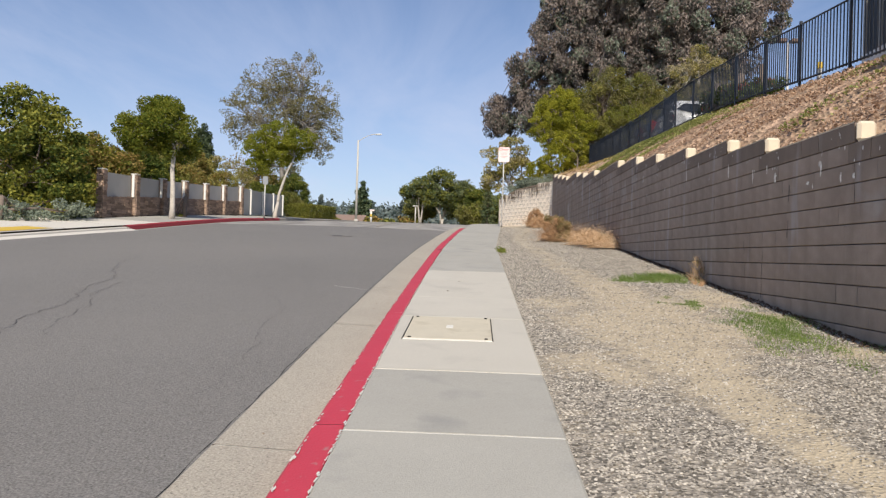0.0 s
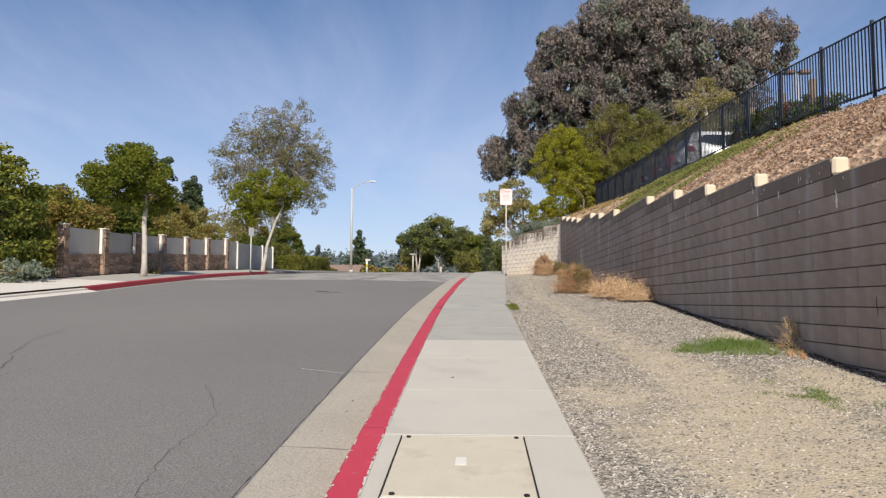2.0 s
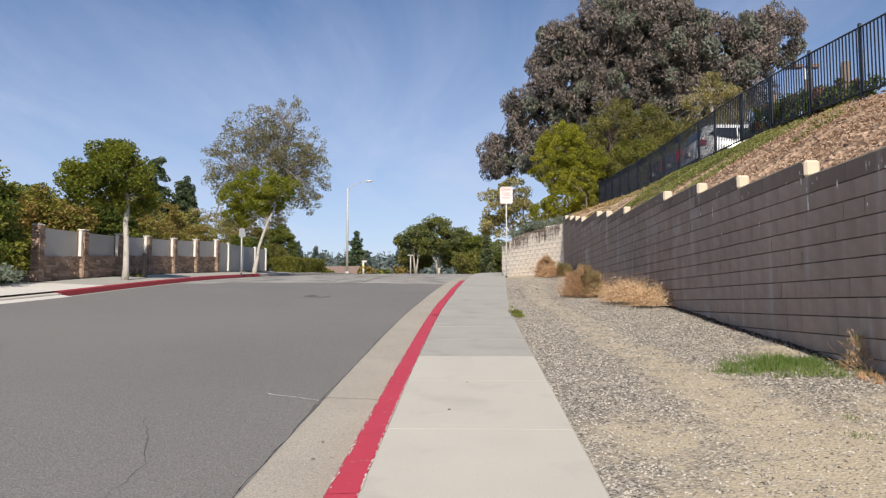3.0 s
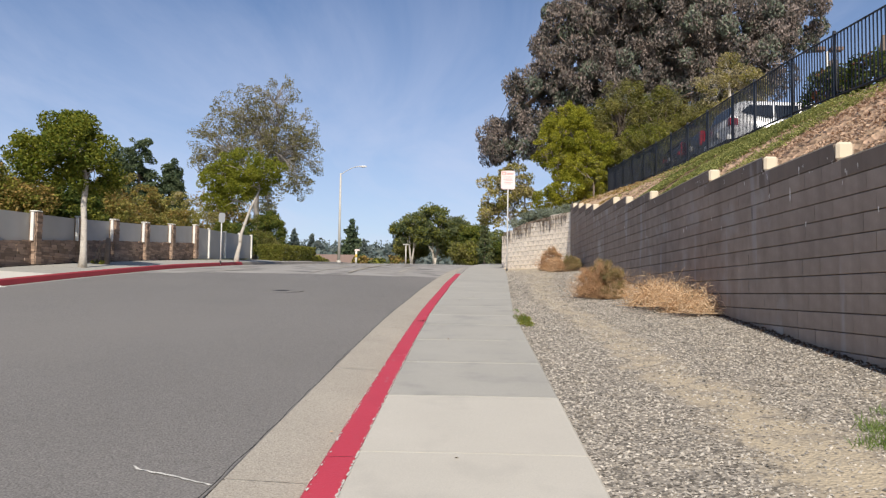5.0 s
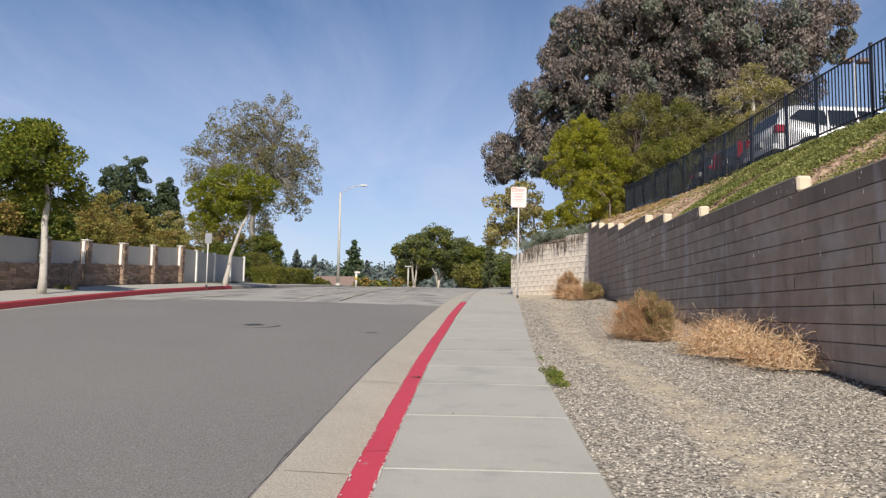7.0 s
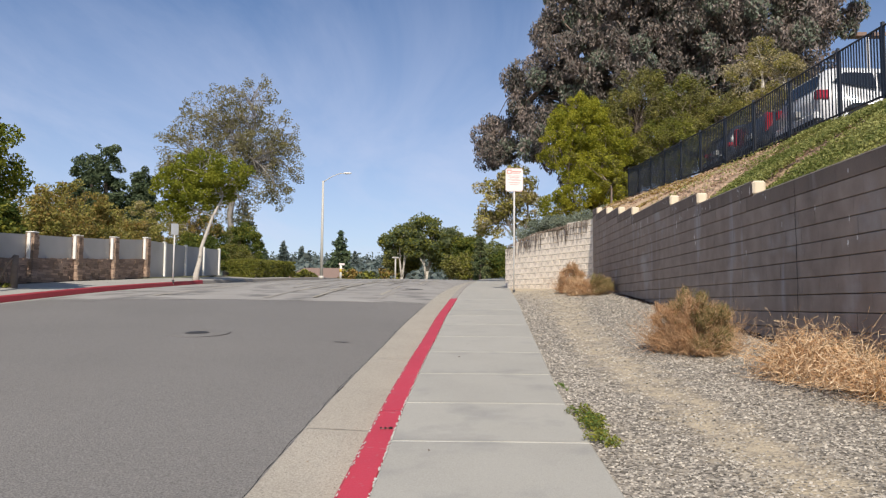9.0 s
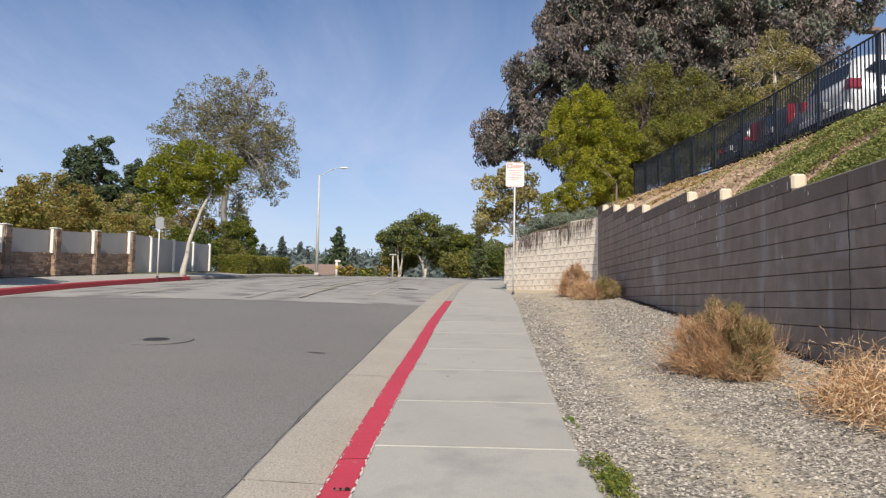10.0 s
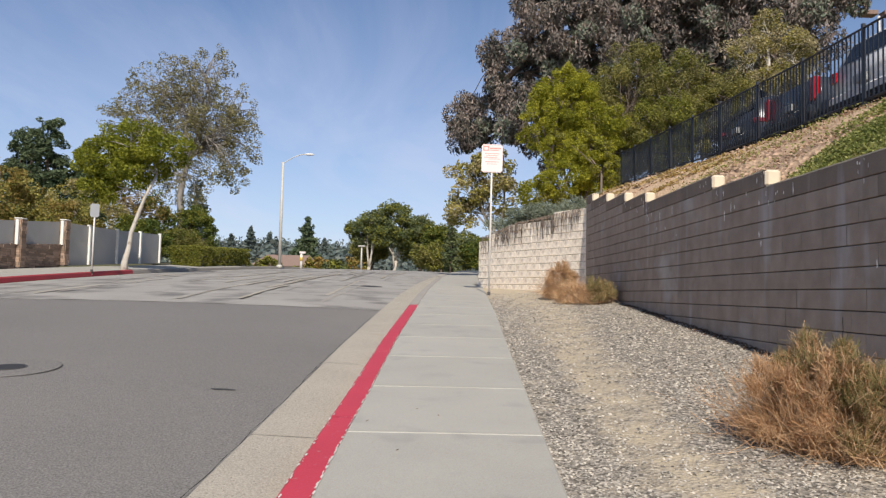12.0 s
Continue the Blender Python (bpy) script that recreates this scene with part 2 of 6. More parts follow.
M["ground"] = material("dry_ground", (0.20, 0.16, 0.10), 0.98, var=0.3, scale=0.08, fine=1.5, fine_var=0.2,
                       spots=((0.10, 0.105, 0.05), 0.05, 0.45, 0.6, 0.8))
M["lot"] = material("parking_asphalt", (0.12, 0.115, 0.11), 0.92, fine=60, fine_var=0.2)
M["fence"] = material("black_steel", (0.022, 0.025, 0.032), 0.45, metal=0.0, var=0.1, fine=40, spec=0.5)
M["steel"] = material("galvanised_steel", (0.50, 0.48, 0.44), 0.5, metal=0.35, fine=40)
M["post_white"] = material("weathered_white_post", (0.66, 0.63, 0.58), 0.6, fine=30, fine_var=0.06)
M["sign"] = material("faded_sign_face", (0.80, 0.68, 0.64), 0.4, var=0.03, fine=20, fine_var=0.02, bump=0)
M["sign_red"] = material("faded_red_print", (0.70, 0.30, 0.26), 0.5, bump=0)
M["sign_back"] = material("sign_aluminium", (0.42, 0.42, 0.41), 0.45, metal=0.5, bump=0)
M["lamp_metal"] = material("lamp_pole_paint", (0.52, 0.49, 0.43), 0.6, fine=20)
M["panel"] = material("grey_screen_panel", (0.43, 0.41, 0.375), 0.7, var=0.16, scale=0.9, fine=25, fine_var=0.05)
M["ledger"] = material("brown_ledger_stone", (0.20, 0.14, 0.10), 0.92, var=0.15, scale=3, fine=25, fine_var=0.15, bump=0.6, island=1.2)
M["white_trim"] = material("white_vinyl", (0.78, 0.75, 0.68), 0.5, fine=20, fine_var=0.03)
M["bark_white"] = material("pale_bark", (0.52, 0.47, 0.40), 0.9, var=0.25, scale=3, fine=18, fine_var=0.2, bump=0.7,
                           spots=((0.22, 0.19, 0.15), 5.0, 0.55, 0.7, 0.7))
M["bark"] = material("grey_brown_bark", (0.20, 0.155, 0.12), 0.95, var=0.25, scale=3, fine=18, fine_var=0.2, bump=0.8)
M["bark_grey"] = material("grey_bark", (0.27, 0.245, 0.215), 0.9, var=0.3, scale=2, fine=14, fine_var=0.2, bump=0.6)
M["block_top"] = material("weathered_top_block", (0.24, 0.185, 0.145), 0.92, var=0.34, scale=1.6, fine=70, fine_var=0.12, bump=0.35, streaks=True)
M["bark_euc"] = material("eucalyptus_bark", (0.27, 0.20, 0.155), 0.9, var=0.3, scale=1.5, fine=12, fine_var=0.2, bump=0.6)
M["straw"] = leafy("dry_straw", (0.42, 0.23, 0.11), (0.68, 0.46, 0.27), 0.2, 0.8)
M["tumble"] = leafy("bleached_tumbleweed", (0.48, 0.27, 0.12), (0.84, 0.64, 0.42), 0.2, 0.8)
M["sage"] = leafy("dry_sage", (0.18, 0.175, 0.065), (0.36, 0.27, 0.12), 0.2, 0.8)
M["grass"] = leafy("green_grass", (0.12, 0.20, 0.04), (0.25, 0.31, 0.09), 0.35)
M["cover"] = leafy("groundcover_leaves", (0.12, 0.15, 0.03), (0.42, 0.41, 0.14), 0.35)
M["mulch"] = leafy("dry_litter", (0.30, 0.19, 0.12), (0.56, 0.40, 0.28), 0.1, 0.9)
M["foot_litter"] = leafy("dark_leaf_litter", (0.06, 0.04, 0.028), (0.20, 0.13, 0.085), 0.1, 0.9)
M["yellow_cover"] = leafy("yellowing_cover", (0.35, 0.24, 0.06), (0.45, 0.33, 0.15), 0.3)
M["leaf_street"] = leafy("street_tree_leaves", (0.075, 0.115, 0.012), (0.25, 0.25, 0.03), 0.35)
M["leaf_bright"] = leafy("fresh_green_leaves", (0.115, 0.145, 0.014), (0.33, 0.325, 0.035), 0.38)
M["leaf_syc"] = leafy("thin_autumn_leaves", (0.15, 0.145, 0.06), (0.33, 0.285, 0.13), 0.35)
M["leaf_dark"] = leafy("dark_hedge_leaves", (0.045, 0.08, 0.015), (0.15, 0.17, 0.03), 0.3)
M["leaf_bush"] = leafy("bush_leaves", (0.09, 0.115, 0.02), (0.33, 0.31, 0.05), 0.3)
M["leaf_rust"] = leafy("turning_leaves", (0.15, 0.13, 0.03), (0.42, 0.27, 0.08), 0.3)
M["leaf_yellow"] = leafy("yellow_green_leaves", (0.14, 0.145, 0.025), (0.46, 0.39, 0.11), 0.35)
M["leaf_acacia"] = leafy("acacia_leaves", (0.17, 0.185, 0.015), (0.50, 0.465, 0.05), 0.38)
M["leaf_olive"] = leafy("olive_green_leaves", (0.085, 0.095, 0.022), (0.31, 0.275, 0.09), 0.3)
M["leaf_pale"] = leafy("pale_autumn_leaves", (0.20, 0.18, 0.07), (0.58, 0.48, 0.27), 0.35)
M["leaf_euc"] = leafy("eucalyptus_leaves", (0.06, 0.064, 0.052), (0.32, 0.25, 0.21), 0.05)
M["leaf_conifer"] = leafy("conifer_needles", (0.035, 0.06, 0.03), (0.13, 0.16, 0.075), 0.15)
M["leaf_juniper"] = leafy("juniper_foliage", (0.13, 0.16, 0.11), (0.29, 0.32, 0.23), 0.2)
M["leaf_far"] = leafy("distant_foliage", (0.075, 0.11, 0.05), (0.18, 0.19, 0.075), 0.2)
# bluish air haze of the distance is put into these leaf colours
M["leaf_haze"] = leafy("haze_tinted_hill_trees", (0.085, 0.115, 0.105), (0.15, 0.17, 0.145), 0.1)
M["shoot"] = leafy("red_shoots", (0.30, 0.07, 0.04), (0.30, 0.15, 0.06), 0.3)
M["car_white"] = material("white_car_paint", (0.78, 0.77, 0.75), 0.2, var=0.02, fine=3, fine_var=0.01, bump=0, spec=0.6)
M["car_dark"] = material("dark_car_paint", (0.035, 0.04, 0.05), 0.22, var=0.05, fine=3, bump=0, spec=0.7)
M["car_glass"] = material("tinted_car_glass", (0.012, 0.014, 0.016), 0.06, var=0.0, fine=3, fine_var=0.0, bump=0, spec=0.8)
M["tyre"] = material("tyre_rubber", (0.02, 0.02, 0.02), 0.85, fine=40)
M["rim"] = material("alloy_rim", (0.45, 0.45, 0.46), 0.35, metal=0.8, bump=0)
M["tail"] = material("red_lamp_lens", (0.38, 0.012, 0.02), 0.15, bump=0, spec=0.8)
M["roof"] = material("clay_roof", (0.24, 0.165, 0.13), 0.9, fine=10, fine_var=0.2)
M["stucco"] = material("beige_stucco", (0.52, 0.43, 0.33), 0.9, fine=20)


def screen_material():
    m = bpy.data.materials.new("dark_windscreen_mesh")
    m.use_nodes = True
    n, l = m.node_tree.nodes, m.node_tree.links
    d = n["Principled BSDF"]
    d.inputs["Base Color"].default_value = (0.06, 0.07, 0.085, 1)
    d.inputs["Roughness"].default_value = 0.8
    t = n.new("ShaderNodeBsdfTransparent")
    mx = n.new("ShaderNodeMixShader")
    mx.inputs[0].default_value = 0.17
    l.new(t.outputs[0], mx.inputs[1])
    l.new(d.outputs[0], mx.inputs[2])
    l.new(mx.outputs[0], n["Material Output"].inputs["Surface"])
    return m


M["screen"] = screen_material()

# ---- small builders ----
def mesh_of(name, verts, faces, mat, smooth=False):
    me = bpy.data.meshes.new(name)
    me.from_pydata([tuple(v) for v in verts], [], [tuple(f) for f in faces])
    me.materials.append(mat)
    if smooth:
        me.polygons.foreach_set("use_smooth", [True] * len(me.polygons))
    me.update()
    return me


def quads(name, v, mat, per=4):
    """A mesh of loose faces with per corners each, from an array of corners (n, per, 3)."""
    n = len(v)
    me = bpy.data.meshes.new(name)
    me.vertices.add(n * per)
    me.vertices.foreach_set("co", np.asarray(v, dtype=np.float32).ravel())
    me.loops.add(n * per)
    me.loops.foreach_set("vertex_index", np.arange(n * per, dtype=np.int32))
    me.polygons.add(n)
    me.polygons.foreach_set("loop_start", np.arange(0, n * per, per, dtype=np.int32))
    me.materials.append(mat)
    me.update(calc_edges=True)
    return me


def part(name, me, parent, label="", kind=""):
    ob = new(name, me)
    ob.parent = parent
    if name in ("dry_growth", "fine_growth", "branch_network", "upper_limb", "foliage"):
        kind = "stuff"
    return tagged(ob, label, kind=kind)


def thing(name, at, label, category, group="", kind=""):
    ob = new(name)
    ob.empty_display_size = 0.1
    ob.location = at
    return tagged(ob, label, category, group, kind)


def bm_mesh(name, bm, mat, bevel=0.0, smooth=False):
    if bevel:
        bmesh.ops.bevel(bm, geom=bm.edges[:], offset=bevel, segments=1, affect="EDGES")
    me = bpy.data.meshes.new(name)
    bm.to_mesh(me)
    bm.free()
    me.materials.append(mat)
    if smooth:
        me.polygons.foreach_set("use_smooth", [True] * len(me.polygons))
    return me


def box(name, lo, hi, mat, bevel=0.0):
    bm = bmesh.new()
    c = [(a + b) / 2 for a, b in zip(lo, hi)]
    s = [b - a for a, b in zip(lo, hi)]
    bmesh.ops.create_cube(bm, size=1.0, matrix=Matrix.Translation(c) @ Matrix.Diagonal((*s, 1)))
    return bm_mesh(name, bm, mat, bevel)


def tubes(name, runs, mat, sides=7):
    """Tapered tubes along runs of (point, radius)."""
    verts, faces = [], []
    for run in runs:
        prev = None
        for i, (p, r) in enumerate(run):
            p = Vector(p)
            a = Vector(run[max(i - 1, 0)][0])
            b = Vector(run[min(i + 1, len(run) - 1)][0])
            d = (b - a).normalized() if (b - a).length > 1e-6 else Vector((0, 0, 1))
            u = d.cross(Vector((0.31, 0.95, 0.05))).normalized()
            w = d.cross(u)
            ring = []
            for k in range(sides):
                an = 2 * math.pi * k / sides
                ring.append(len(verts))
                verts.append(p + (u * math.cos(an) + w * math.sin(an)) * r)
            if prev:
                for k in range(sides):
                    faces.append((prev[k], prev[(k + 1) % sides], ring[(k + 1) % sides], ring[k]))
            else:
                faces.append(tuple(reversed(ring)))
            prev = ring
        faces.append(tuple(prev))
    return mesh_of(name, verts, faces, mat, smooth=True)


def lerp(y, pts):
    return float(np.interp(y, [p[0] for p in pts], [p[1] for p in pts]))


# ---- the lie of the land ----
SY = np.arange(-40.0, 200.0, 0.5)
SZ = np.interp(SY, [-40, 0, 10, 20, 30, 37, 47, 60, 72, 85, 100, 130, 160, 200], [-3.4, 0, 0.85, 1.70, 2.50, 2.98, 3.5, 4.1, 4.6, 4.9, 4.9, 4.2, 4.0, 4.5])
SZ = np.convolve(np.pad(SZ, 6, mode="reflect", reflect_type="odd"), np.ones(13) / 13, mode="valid")


def street(y):
    """Height of the sidewalk along the street."""
    return float(np.interp(y, SY, SZ))


WALK_R = [(-40, 0.56), (19, 0.56), (22, 0.68), (26, 0.84), (30, 1.02), (34.6, 1.18), (45, 1.6), (60, 2.5), (80, 4.5), (100, 7.5)]
KERB_R = [(-40, -0.71), (3, -0.72), (5.5, -0.76), (8, -0.80), (12, -0.83), (16, -0.83), (19, -0.81), (21, -0.77), (23, -0.71), (26.3, -0.64), (29, -0.54), (36, -0.3), (45, 0.1), (60, 1.0), (80, 3.0), (100, 6.0)]
KERB_L = [(-40, -13.6), (14, -13.6), (20, -13.0), (25, -12.4), (32, -12.5), (47, -13.2), (60, -12.8), (71, -12.2), (100, -11.0)]
FENCE_Z = [(-20, 2.9), (9, 4.6), (12.9, 4.87), (14.8, 5.03), (18.5, 5.40), (22, 5.65), (25.4, 5.81), (29.2, 5.95), (33, 6.17), (36.6, 6.42), (40.2, 6.63), (42, 6.8), (60, 8.0), (100, 9.0)]
WALL_X, FENCE_X, LEFT_WALL_X = 3.55, 6.45, -14.95


def wall_line(y):
    """How far to the right the retaining wall stands."""
    return lerp(y, [(-40, WALL_X), (34.0, WALL_X), (38.6, 1.26), (44, 1.95), (60, 4.5), (100, 10.0)])


COURSE = 0.193
STEP_Y = [-9.0, -6.4, -4.0, -1.5, 0.6, 2.6, 4.7, 6.9, 9.05, 10.4, 12.45, 14.5, 16.3, 18.4, 22.1, 24.4, 25.95, 29.0, 30.4, 31.9, 33.3]
TOP_AT_7 = 2.76


def wall_top(y):
    return TOP_AT_7 + COURSE * (sum(1 for s in STEP_Y if s <= y) - 8)


def smooth_top(y):
    return lerp(y, [(-20, 0.3), (-9, 1.3), (5.8, 2.60), (8, 2.80), (13.5, 3.42), (17, 3.75), (22, 4.02), (27, 4.45), (34, 5.05), (60, 6.4), (100, 8)])


def fill(me, attribute, values):
    at = me.attributes.new(attribute, "FLOAT", "POINT")
    at.data.foreach_set("value", np.asarray(values, dtype=np.float32))


def grid(name, ys, xs_of, z_of, mat, mask=None):
    """A sheet: for each y a row of xs_of(y), lifted to z_of(x, y)."""
    verts, faces, vals = [], [], []
    w = None
    for j, y in enumerate(ys):
        row = xs_of(y)
        w = len(row)
        for x in row:
            verts.append((x, y, z_of(x, y)))
            if mask:
                vals.append(mask(x, y))
        if j:
            for i in range(w - 1):
                a = (j - 1) * w + i
                faces.append((a, a + 1, a + w + 1, a + w))
    me = mesh_of(name, verts, faces, mat, smooth=True)
    if mask:
        fill(me, "earth", vals)
    return me

# ---- ground, road, kerbs ----
def frange(a, b, s):
    return list(np.arange(a, b + s * 0.5, s))


def lie(x, y):
    """Height of the open country."""
    far = lerp(y, [(-400, -8), (-40, -3.6), (0, 0)]) if y < 0 else street(min(y, 160)) if y <= 160 else lerp(y, [(160, 4.0), (220, 7.5), (300, 13), (420, 23), (600, 36), (900, 55), (3000, 120)])
    z = far - 0.45
    right = lerp(y, FENCE_Z) - 0.10
    if x > 6.4 and y < 170:
        k = lerp(y, [(-40, 1), (90, 1), (150, 0)])
        z = z * (1 - k) + right * k
    elif x > wall_line(y) + 0.1:
        z = min(z + 0.2, right)
    if x < -14.9:
        z += lerp(x, [(-40, 0.55), (-17, 0.55), (-14.9, 0.3)]) * (1 if y < 130 else 0)
    return z


xs = [-900, -500, -300, -200, -140, -100, -70, -50, -40, -30, -24, -20, -17, -15.2, -14.8, -13, -9, -4, -1, 0.5, 1.2, 2, 3, 4, 5, 6.3, 6.5, 8, 12, 18, 26, 40, 60, 90, 140, 200, 300, 500, 900]
ys = [-400, -200, -100, -60, -40] + frange(-36, 140, 4) + [150, 160, 175, 190, 210, 240, 270, 300, 350, 420, 500, 600, 750, 900, 1300, 2000, 3000]
tagged(new("ground", grid("ground", ys, lambda y: xs, lie, M["ground"])), "dry pale soil and thin grass running to low hills", kind="structure")


def road_z(x, y):
    l, r = lerp(y, KERB_L), lerp(y, KERB_R) - 0.85
    u = (x - l) / (r - l)
    return street(y) - 0.17 + 0.14 * 4 * u * (1 - u) * 0.6


def road_xs(y):
    l, r = lerp(y, KERB_L) + (0.5 if y > 25 else 0.1), lerp(y, KERB_R) - 0.806 + 0.012 * math.sin(y * 2.1) * math.sin(y * 0.7)
    return [l + (r - l) * k / 14 for k in range(15)]


PATCH_Y = 31.6
tagged(new("road", grid("road", frange(-36, PATCH_Y - 0.3, 0.25) + [PATCH_Y], road_xs, road_z, M["asphalt"])),
       "grey sun-bleached asphalt road climbing a gentle hill", kind="structure")
tagged(new("road_far", grid("road_far", [PATCH_Y + 0.03] + frange(33, 100, 1.0), road_xs, road_z, M["old_asphalt"])),
       "older patched and streaked light grey asphalt", kind="structure")
seam = [(-1.2 - 0.42 * k, PATCH_Y + 0.02 + 0.03 * math.sin(k * 1.7)) for k in range(26)]


def ribbon(name, pts, width, mat, z_of, lift=0.006):
    verts, faces = [], []
    rng = random.Random(len(pts))
    for i, (x, y) in enumerate(pts):
        a, b = pts[max(i - 1, 0)], pts[min(i + 1, len(pts) - 1)]
        dx, dy = b[0] - a[0], b[1] - a[1]
        n = math.hypot(dx, dy) or 1
        w = width * rng.uniform(0.4, 1.3) / 2
        verts += [(x - dy / n * w, y + dx / n * w, z_of(x, y) + lift), (x + dy / n * w, y - dx / n * w, z_of(x, y) + lift)]
        if i:
            faces.append((2 * i - 2, 2 * i - 1, 2 * i + 1, 2 * i))
    return mesh_of(name, verts, faces, mat)


road_ob = bpy.data.objects["road"]
part("seam", ribbon("seam", seam, 0.05, M["crack"], road_z), road_ob, "dark tarred joint across the road")


def wander(a, b, n, amp, seed):
    rng = random.Random(seed)
    out, off = [], 0.0
    for k in range(n + 1):
        f = k / n
        off += rng.uniform(-amp, amp)
        out.append((a[0] + (b[0] - a[0]) * f + off * min(1, 4 * (1 - f)), a[1] + (b[1] - a[1]) * f + rng.uniform(-amp, amp)))
    return out


for k, (a, b, n, w) in enumerate([((-4.6, 6.6), (-5.7, 11.2), 60, 0.010), ((-5.7, 11.2), (-6.9, 14.6), 34, 0.009), ((-4.2, 6.9), (-5.4, 10.9), 44, 0.007),
                                  ((-6.9, 14.6), (-9.2, 14.1), 16, 0.014), ((-2.1, 5.2), (-3.0, 10.5), 46, 0.004), ((-12.2, 25.9), (-9.9, 31.2), 30, 0.016)]):
    part("crack", ribbon("crack", wander(a, b, n, 0.05, 11 + k), w, M["crack"], road_z), road_ob, "thin dark crack in the asphalt")


part("edge_seam", ribbon("edge_seam", [(lerp(y, KERB_R) - 0.806 + 0.012 * math.sin(y * 2.1) * math.sin(y * 0.7) + 0.006 * math.sin(y * 9), y) for y in frange(-2, 30, 0.08)], 0.008, M["dark"], lambda x, y: street(y) - 0.150), road_ob, "dark gap between asphalt and gutter")


def profile(name, ys, edge, shape, mat, bottom=0.5):
    """A solid laid along the street: for each y points (offset from edge(y), height over the sidewalk)."""
    verts, faces = [], []
    w = len(shape)
    for j, y in enumerate(ys):
        for dx, dz in shape:
            verts.append((edge(y) + dx, y, street(y) + dz))
        if j:
            for i in range(w - 1):
                a = (j - 1) * w + i
                faces.append((a, a + 1, a + w + 1, a + w))
    me = mesh_of(name, verts, faces, mat, smooth=False)
    return me


edge_r = lambda y: lerp(y, KERB_R)
RED_END = 31.3
GUTTER_JOINTS = [-9.0, -5.9, -2.8, 0.3, 4.25, 8.3, 11.4, 14.9, 18.4, 22.05, 25.2, 28.0, 30.3, 33.5, 37, 41, 45]
gutter_shape = [(-0.80, -0.5), (-0.80, -0.158), (-0.79, -0.148), (-0.45, -0.158), (-0.24, -0.168), (-0.20, -0.45)]
for a, b in zip(GUTTER_JOINTS, GUTTER_JOINTS[1:]):
    ob = new("gutter", profile("gutter", frange(a + 0.006, b - 0.006, (b - a - 0.012) / 4), edge_r, gutter_shape, M["gutter"]))
    tagged(ob, "sandy concrete gutter with exposed grit", kind="structure")
tagged(new("gutter_far", profile("gutter_far", frange(45, 95, 2), edge_r, gutter_shape, M["gutter"])), kind="structure")
kerb_shape = [(-0.225, -0.4), (-0.225, -0.168), (-0.205, -0.05), (-0.195, -0.022), (-0.175, -0.004), (-0.01, 0.004), (0.0, -0.002), (0.0, -0.3)]
for a, b in zip(GUTTER_JOINTS, GUTTER_JOINTS[1:]):
    if a < RED_END < b:
        spans = [(a, RED_END, True), (RED_END, b, False)]
    else:
        spans = [(a, b, a < RED_END)]
    for c, d, red in spans:
        ob = new("kerb", profile("kerb", frange(c + 0.003, d - 0.003, (d - c - 0.006) / 4), edge_r, kerb_shape, M["red" if red else "kerb"]))
        tagged(ob, "kerb painted bright red, chipped in places" if red else "plain grey concrete kerb", kind="structure")
tagged(new("kerb_far", profile("kerb_far", frange(45, 95, 2), edge_r, kerb_shape, M["kerb"])), kind="structure")
part("kerb_base", profile("kerb_base", frange(-12, 95, 2), edge_r, [(-0.78, -0.152), (-0.24, -0.172), (-0.01, -0.19)], M["joint"]), road_ob)

part("scuff", ribbon("scuff", wander((-1.68, 11.35), (-2.25, 11.6), 14, 0.012, 77), 0.02, M["joint"], road_z), road_ob, "pale scrape on the asphalt")

# left kerb, its sidewalk and the ramp
edge_l = lambda y: lerp(y, KERB_L)
left_shape = [(0.0, -0.4), (0.0, 0.0), (0.02, 0.012), (0.13, 0.012), (0.16, -0.02), (0.18, -0.155), (0.19, -0.165), (0.6, -0.17), (0.6, -0.4)]
tagged(new("kerb_left", profile("kerb_left", frange(24.9, 47.4, 1.5), edge_l, left_shape[:6], M["dark_red"])), "faded dark red painted kerb", kind="structure")
tagged(new("kerb_left_far", profile("kerb_left_far", frange(47.42, 95, 2), edge_l, left_shape[:6], M["kerb"])), "grey concrete kerb", kind="structure")
tagged(new("kerb_left_near", profile("kerb_left_near", frange(10, 24.88, 1.5), edge_l, [(dx, dz * (1 if dz < -0.1 else 0.6) - 0.05) for dx, dz in left_shape[:6]], M["apron"])),
       "low pale concrete kerb", kind="structure")
tagged(new("gutter_left_near", profile("gutter_left_near", frange(10, 25, 1.5), edge_l, [(dx, dz + 0.06 if dx < 0.3 else dz) for dx, dz in left_shape[6:]], M["apron"])), "pale concrete gutter", kind="structure")
tagged(new("gutter_left", profile("gutter_left", frange(25, 95, 2), edge_l, left_shape[6:], M["kerb"])), "grey concrete gutter", kind="structure")


def left_z(x, y):
    u = (edge_l(y) - x) / max(0.1, edge_l(y) - LEFT_WALL_X)
    return street(y) + 0.01 + 0.10 * min(u, 1.2)


for a, b in zip(frange(10, 61, 3.0), frange(13, 64, 3.0)):
    me = grid("walk_left", frange(a + 0.01, b - 0.01, (b - a - 0.02) / 3), lambda y, a=a: [edge_l(y) - 0.001 - k * (edge_l(y) - (LEFT_WALL_X + 0.05 if a > 27 else -19.5)) / 4 for k in range(5)],
              left_z, M["apron" if a < 27 else "walk"])
    me.flip_normals()
    tagged(new("sidewalk_left", me), "pale concrete corner apron" if a < 27 else "grey concrete sidewalk slab", kind="structure")
